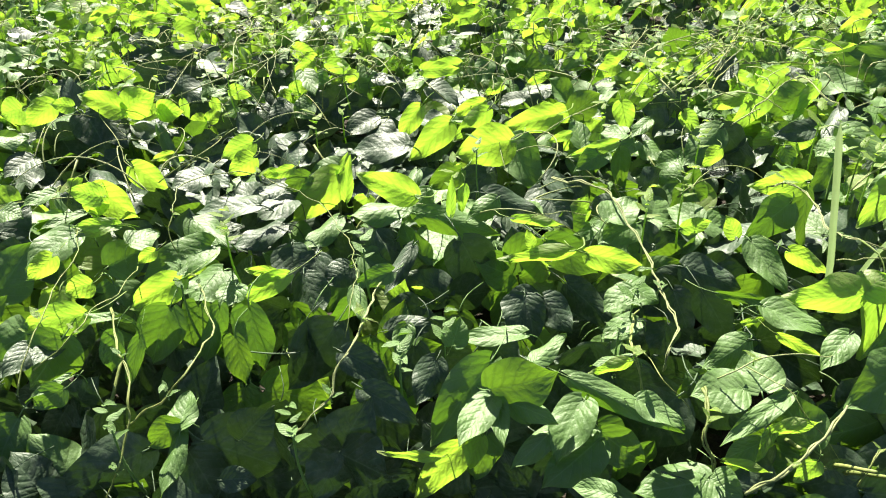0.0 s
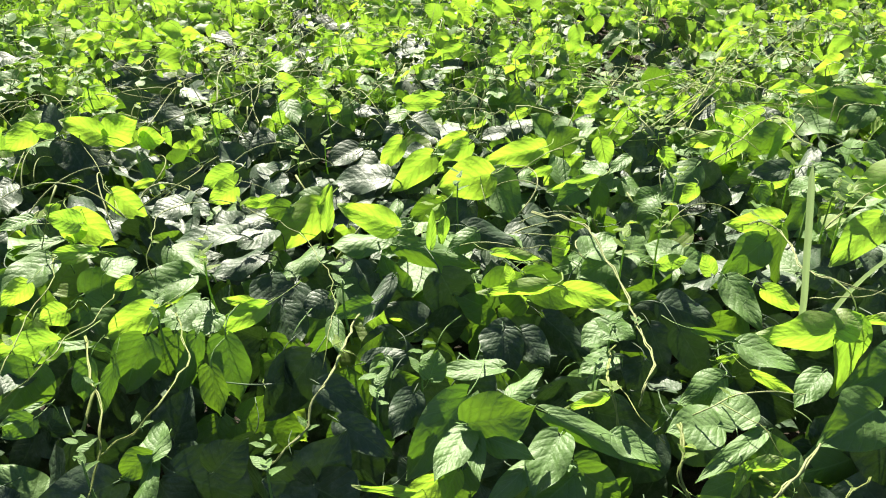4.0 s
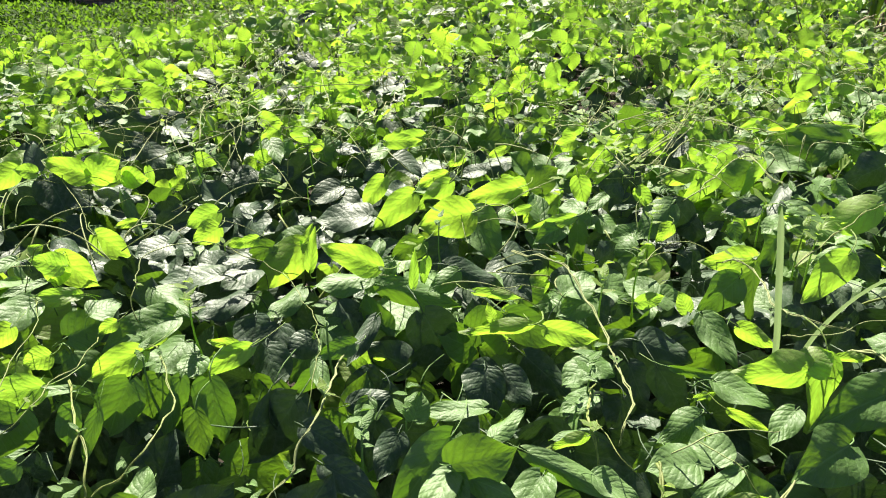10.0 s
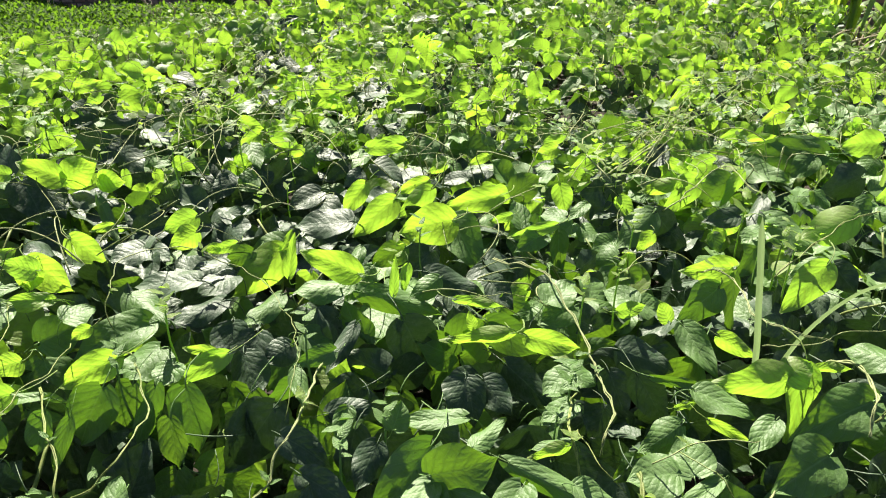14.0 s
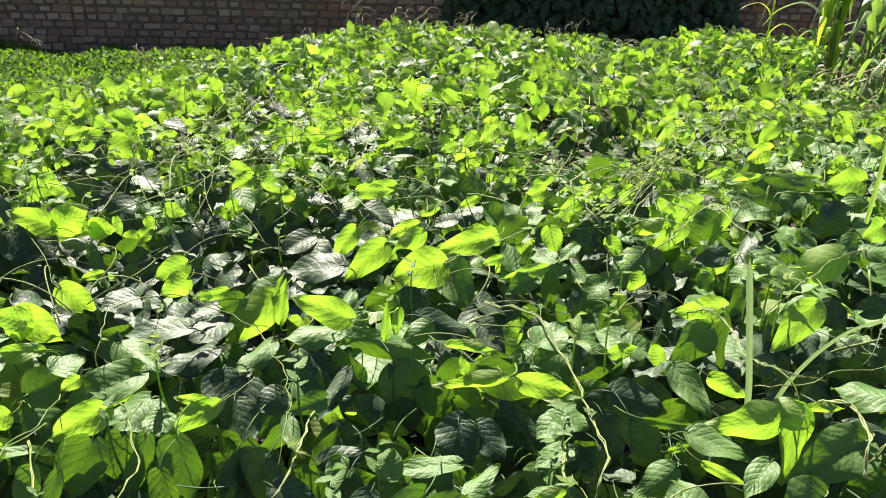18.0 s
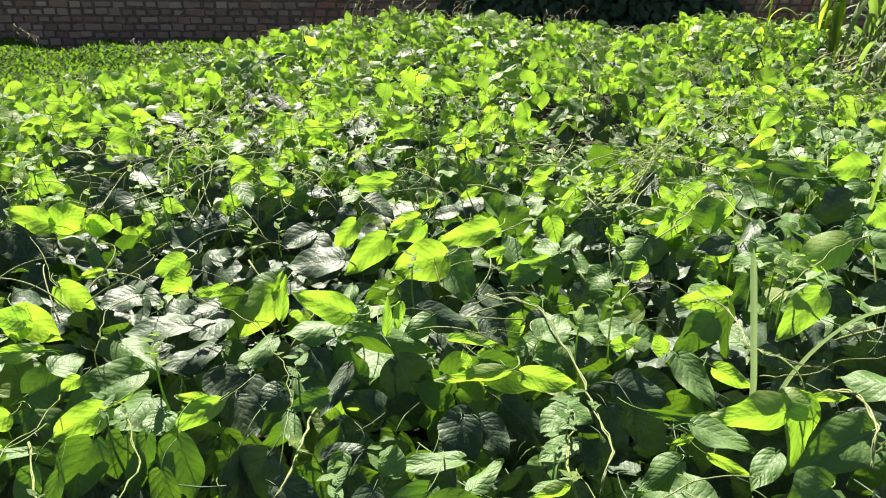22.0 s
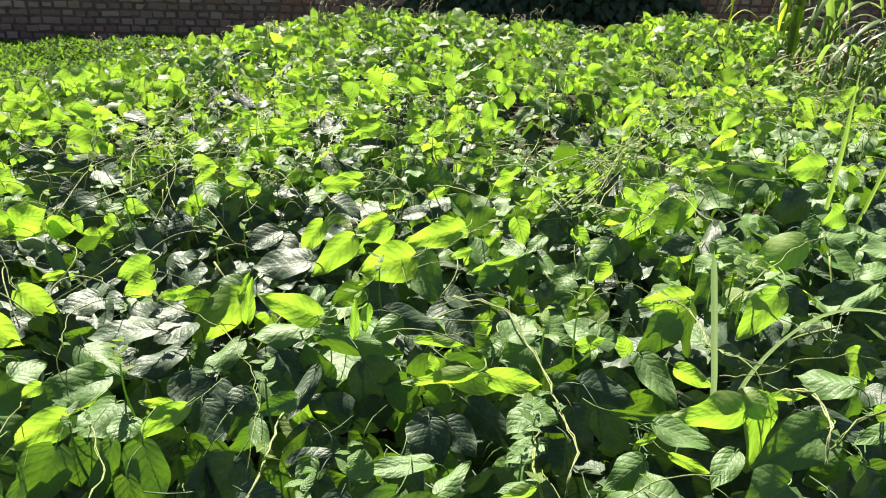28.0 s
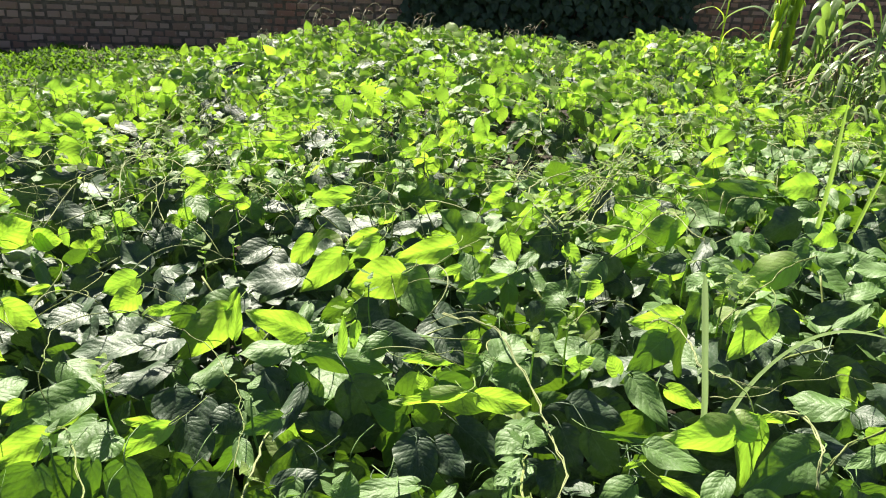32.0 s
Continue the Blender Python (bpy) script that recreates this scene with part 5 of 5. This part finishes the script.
random.seed(5)
for tx, ty, tz, th, tl, tc in ((-0.50, 5.7, 0.60, 0.13, -0.01, 0.03), (-0.17, 5.7, 0.62, 0.17, 0.10, -0.16), (-0.10, 5.72, 0.62, 0.12, 0.02, 0.10), (0.10, 5.7, 0.64, 0.11, 0.06, 0.10),
                               (0.22, 5.7, 0.64, 0.13, 0.06, 0.07), (0.32, 5.75, 0.66, 0.12, 0.10, 0.12), (0.62, 5.7, 0.70, 0.08, 0.05, -0.10), (0.72, 5.7, 0.70, 0.10, 0.05, -0.09),
                               (0.90, 5.7, 0.70, 0.05, 0.05, 0.03), (1.30, 5.7, 0.70, 0.10, 0.03, -0.03), (1.43, 5.7, 0.70, 0.10, 0.04, 0.05), (1.86, 5.6, 0.60, 0.12, 0.12, 0.04),
                               (-0.75, 5.9, 0.50, 0.07, 0.03, -0.08), (-1.70, 5.9, 0.38, 0.09, -0.04, 0.05), (-2.69, 6.6, 0.36, 0.125, -0.13, -0.05), (-1.92, 6.3, 0.36, 0.08, -0.04, 0.03), (-1.85, 6.3, 0.36, 0.09, -0.05, -0.02), (-1.64, 6.3, 0.36, 0.06, 0.0, -0.04)):
    dry_tendril(tx, ty, max(0.33, canopy(tx, ty) + 0.03), th * 1.25, tl, tc)


# ---------------------------------------------------------------- weeds beside the bed
def weeds(x0, x1, y0, y1, per_m2, high, label, material=None, size=(0.04, 0.085)):
    rng = np.random.default_rng(3)
    count = int((x1 - x0) * (y1 - y0) * per_m2)
    pos = np.stack([rng.uniform(x0, x1, count), rng.uniform(y0, y1, count), np.zeros(count)], 1)
    pos = pos[[not (bed_left(p[1]) + 0.12 < p[0] < 4.3 and 0.6 < p[1] < 6.7) for p in pos]]
    inside = np.minimum(np.minimum(pos[:, 0] - x0, x1 - pos[:, 0]), pos[:, 1] - y0)
    pos = pos[inside > 0.7 * rng.random(len(pos)) ** 2]
    count = len(pos)
    hill = np.array([noise.noise((p[0] * 1.6, p[1] * 1.6, 2.0)) for p in pos])
    pos[:, 2] = (0.68 + 0.32 * rng.random(count)) * high * (0.85 + 0.45 * hill)
    length = rng.uniform(*size, count)
    turn, tip = rng.uniform(0, math.tau, count), rng.uniform(-0.3, 1.35, count)
    ahead = np.stack([np.cos(turn) * np.cos(tip), np.sin(turn) * np.cos(tip), np.sin(tip)], 1)
    side = np.stack([-np.sin(turn), np.cos(turn), rng.uniform(-0.5, 0.5, count)], 1)
    outline = ((0, 0), (0.42, 0.15), (0.70, 0.13), (1, 0), (0.70, -0.13), (0.42, -0.15))
    verts = np.stack([pos + ahead * (length * a)[:, None] + side * (length * b)[:, None] - np.array((0, 0, 0.25)) * (length * a * a)[:, None] for a, b in outline], 1).reshape(-1, 3)
    idx = np.arange(count)[:, None] * 6
    faces = np.concatenate([idx + np.array([[0, 1, 2, 3]]), idx + np.array([[0, 3, 4, 5]])], 0)
    ob = new("weeds", mesh_of("weeds", verts.tolist(), faces.tolist(), material or WEED, smooth=False))
    tagged(ob, label, "weeds", kind="stuff")


weeds(-6.8, -0.4, 2.4, 7.3, 6500, 0.33, "low dense green weeds between the bean bed and the wall", None, (0.03, 0.075))
weeds(-6.8, -1.4, -3.3, 3.2, 1100, 0.26, "low green weeds beside the bean bed")
weeds(-2.3, 6.8, -3.3, 0.55, 500, 0.09, "short green weeds on the trodden path by the bed")
weeds(3.9, 6.8, -0.3, 4.5, 700, 0.25, "low green weeds beside the bean bed")
weeds(-6.5, 5.5, 6.6, 7.85, 900, 0.10, "low dense green weeds at the foot of the wall")
weeds(2.4, 5.8, 3.9, 6.6, 900, 0.42, "tangled low weeds around the maize", LIMP, (0.03, 0.09))


# ---------------------------------------------------------------- maize
def arched(foot, way, out, rise, drop):
    up = Vector((0, 0, 1))
    return spline([foot, foot + way * 0.10 * out + up * rise * 0.6, foot + way * 0.42 * out + up * rise, foot + way * 0.8 * out + up * (rise - 0.35 * drop), foot + way * out + up * (rise - drop)], 5)


def maize_plant(x, y, height, leaves, label, out, rise, drop, radius=0.012, seed=0, width=0.05, material=None):
    rnd = random.Random(seed)
    base = new("maize_plant")
    base.matrix_basis = Matrix.Translation((x, y, 0))
    tagged(base, label, "maize plant", "maize plants by the wall")
    lean = rnd.uniform(-0.05, 0.05)
    stalk = spline([(x, y, -0.03), (x + lean * 0.4, y, 0.4 * height), (x + lean, y, height)], 6)
    child("stalk", mesh_of("stalk", *tube(stalk, radius, 7, 0.5, wobble=0.1), material or MAIZE), base)
    for i in range(leaves):
        f = 0.15 + 0.8 * i / max(1, leaves - 1)
        a = math.pi * (i % 2) + rnd.uniform(-0.8, 0.8)
        way = Vector((math.cos(a), math.sin(a), 0))
        foot = Vector((x + lean * f, y, height * f))
        line = arched(foot, way, out * rnd.uniform(0.6, 1.2), rise * rnd.uniform(0.7, 1.2), drop * rnd.uniform(0.3, 1.3))
        child("leaf", mesh_of("maize_leaf", *ribbon(line, width * rnd.uniform(0.75, 1.2), (0, 0, 1), 0.15, 4, 0.45, across=(-way.y, way.x, 0)), material or MAIZE), base)


maize_plant(3.22, 5.2, 0.95, 20, "bright yellow-green maize plant with upright leaves", 0.09, 0.42, 0.06, 0.026, 1, 0.055)
maize_plant(3.16, 5.3, 0.80, 15, "bright yellow-green maize plant with upright leaves", 0.11, 0.38, 0.08, 0.018, 11, 0.05)
maize_plant(2.72, 5.3, 1.02, 7, "slender maize shoot with drooping narrow leaves", 0.26, 0.14, 0.16, 0.009, 2, 0.028)
maize_plant(3.55, 5.3, 1.25, 12, "green maize plant with arching leaves", 0.46, 0.26, 0.44, 0.014, 3, 0.062, LIMP)
maize_plant(3.85, 4.9, 1.10, 11, "green maize plant with arching leaves", 0.48, 0.22, 0.44, 0.014, 4, 0.062, LIMP)
maize_plant(3.42, 5.7, 1.20, 10, "green maize plant with arching leaves", 0.44, 0.26, 0.42, 0.013, 5, 0.06, LIMP)
maize_plant(4.2, 5.2, 1.25, 11, "green maize plant with arching leaves", 0.50, 0.26, 0.46, 0.014, 6, 0.065, LIMP)
maize_plant(3.75, 5.5, 1.05, 11, "green maize plant with arching leaves", 0.48, 0.2, 0.44, 0.014, 8, 0.06, LIMP)
maize_plant(3.45, 4.75, 0.65, 9, "short maize plant with pale drooping leaves", 0.40, 0.14, 0.34, 0.012, 7, 0.045, LIMP)
maize_plant(3.7, 4.3, 0.70, 9, "short maize plant with pale drooping leaves", 0.40, 0.16, 0.34, 0.012, 9, 0.045, LIMP)


def brush():
    """Loose tangle of dry stalks and limp blades round the maize."""
    rnd = random.Random(41)
    for material, label, count, width in ((BRUSH, "tangle of dry brown stalks among the maize", 150, 0.009), (LIMP, "limp grey-green grass blades among the maize", 200, 0.032)):
        verts, faces = [], []
        for i in range(count):
            y = rnd.uniform(4.3, 6.1)
            x = 0.62 * y + 0.05 + abs(rnd.gauss(0, 0.55))
            a = rnd.uniform(0, math.tau)
            way = Vector((math.cos(a), math.sin(a), 0))
            foot = Vector((x, y, rnd.uniform(0.0, 0.40)))
            line = arched(foot, way, rnd.uniform(0.15, 0.45), rnd.uniform(0.10, 0.34), rnd.uniform(0.0, 0.35))
            ribbon(line, width * rnd.uniform(0.6, 1.4), (0, 0, 1), 0.15, 2, 0.5, verts, faces, across=(-way.y, way.x, 0))
        tagged(new("brush", mesh_of("brush", verts, faces, material)), label, "brush", kind="stuff")


brush()


def fallen_stalk(points, radius):
    tagged(new("fallen_stalk", mesh_of("fallen_stalk", *tube(spline(points, 6), radius, 6, 0.6), DRY)), "pale dry stalk leaning across the brush", "stalk")


def bare_twig(points, radius):
    tagged(new("bare_twig", mesh_of("bare_twig", *tube(spline(points, 6), radius, 6, 0.4, wobble=0.15), BRUSH)), "dark bare twig standing among bean leaves", "twig")


bare_twig([(2.55, 4.6, 0.28), (2.49, 4.6, 0.42), (2.40, 4.6, 0.55), (2.33, 4.6, 0.70)], 0.006)
fallen_stalk([(2.671, 4.5, 0.51), (2.921, 4.6, 0.551), (3.127, 4.7, 0.573), (3.329, 4.8, 0.608)], 0.007)
fallen_stalk([(2.906, 4.45, 0.345), (2.946, 4.46, 0.406), (3.024, 4.5, 0.485), (3.083, 4.55, 0.597)], 0.005)


# ---------------------------------------------------------------- creeper on the wall
def creeper():
    random.seed(8)
    base = new("wall_creeper")
    base.matrix_basis = Matrix.Translation((1.9, WALL_Y, 0))
    tagged(base, "dense dark green creeper covering the brick wall", "climbing plant")
    for s in range(9):
        x = 0.9 + s * 0.33
        line = spline([(x, WALL_Y - 0.03, -0.02), (x + random.uniform(-0.1, 0.1), WALL_Y - 0.04, 0.5), (x + random.uniform(-0.2, 0.2), WALL_Y - 0.04, 1.1), (x + random.uniform(-0.3, 0.3), WALL_Y - 0.04, 1.5)], 6)
        child("stem", mesh_of("creeper_stem", *tube(line, 0.009, 5, 0.4), BRUSH), base)
    rng = np.random.default_rng(9)
    count = 6200
    x = rng.uniform(0.48, 4.05, count)
    z = rng.uniform(0.0, 1.68, count)
    edge = np.array([0.18 * noise.noise((0.0, b * 2.5, 1.0)) for b in z])
    keep = (x > 0.70 + edge) & (x < 3.75 + edge * 1.4)
    x, z = x[keep], z[keep]
    n = len(x)
    y = WALL_Y - 0.03 - 0.22 * rng.random(n) ** 1.5
    size = rng.uniform(0.06, 0.12, n)
    roll, tip = rng.normal(0, 0.5, n), rng.uniform(0.1, 0.9, n)
    down = np.stack([np.sin(roll), -np.sin(tip) * np.cos(roll), -np.cos(tip) * np.cos(roll)], 1)
    side = np.stack([np.cos(roll), 0.3 * rng.normal(0, 1, n), np.sin(roll)], 1)
    outline = ((0, 0), (0.10, 0.30), (0.38, 0.46), (0.55, 0.30), (1, 0), (0.55, -0.30), (0.38, -0.46), (0.10, -0.30))
    pos = np.stack([x, y, z], 1)
    verts = np.stack([pos + down * (size * a)[:, None] + side * (size * b)[:, None] - np.array((0, 0.25, 0)) * (size * abs(b))[:, None] for a, b in outline], 1).reshape(-1, 3)
    idx = np.arange(n)[:, None] * 8
    faces = np.concatenate([idx + np.array([q]) for q in ((0, 1, 2, 3), (0, 3, 4, 5), (0, 5, 6, 7))], 0)
    tagged(child("foliage", mesh_of("creeper_foliage", verts.tolist(), faces.tolist(), IVY, smooth=False), base), kind="stuff")


creeper()


# ---------------------------------------------------------------- bricks of the wall
def brick_shape(length, height, depth, bevel=0.009):
    bm = bmesh.new()
    bmesh.ops.create_cube(bm, size=1)
    for v in bm.verts:
        v.co = (v.co.x * length, v.co.y * depth, v.co.z * height)
    bmesh.ops.bevel(bm, geom=[e for e in bm.edges if all(v.co.y < 0 for v in e.verts)], offset=bevel, segments=2, affect="EDGES")
    me = bpy.data.meshes.new("brick")
    bm.to_mesh(me)
    bm.free()
    me.materials.append(BRICK)
    return me


def lay_bricks():
    random.seed(17)
    stretcher, header = brick_shape(0.178, 0.062, 0.05), brick_shape(0.108, 0.062, 0.05)
    solid = {m.name: (np.array([v.co[:] for v in m.vertices]), [tuple(p.vertices) for p in m.polygons]) for m in (stretcher, header)}
    verts, faces, single = [], [], 0
    for c in range(int(WALL_TOP / COURSE)):
        z = c * COURSE + 0.025
        x = -9.0 + 0.06 * (c % 2) + random.uniform(-0.02, 0.02)
        while x < 9:
            me = header if random.random() < (0.95 if c % 2 == 0 else 0.75) else stretcher
            length = 0.178 if me is stretcher else 0.108
            x += length / 2
            proud = random.uniform(-0.004, 0.012)
            m = pose(x, WALL_Y + 0.025 + proud, z + random.uniform(-0.006, 0.006), random.uniform(-2, 2), random.uniform(-2.5, 2.5), random.uniform(-2, 2))
            m = m @ Matrix.Diagonal((random.uniform(0.86, 1.03), 1, random.uniform(0.84, 1.04), 1))
            x += length / 2 + random.uniform(0.004, 0.020)
            shown = 0.1 < z < 0.80 and (-3.3 < m.translation.x < 0.95 or 3.2 < m.translation.x < 4.6)
            if shown and single < 300:
                child("brick", me, wall_north, m)
                single += 1
            elif random.random() > 0.01:
                v, f = solid[me.name]
                a = np.array(m)
                k = len(verts)
                verts += (v @ a[:3, :3].T + a[:3, 3]).tolist()
                faces += [tuple(i + k for i in q) for q in f]
    tagged(child("brickwork", mesh_of("brickwork", verts, faces, BRICKWORK, smooth=False), wall_north), kind="stuff")


lay_bricks()
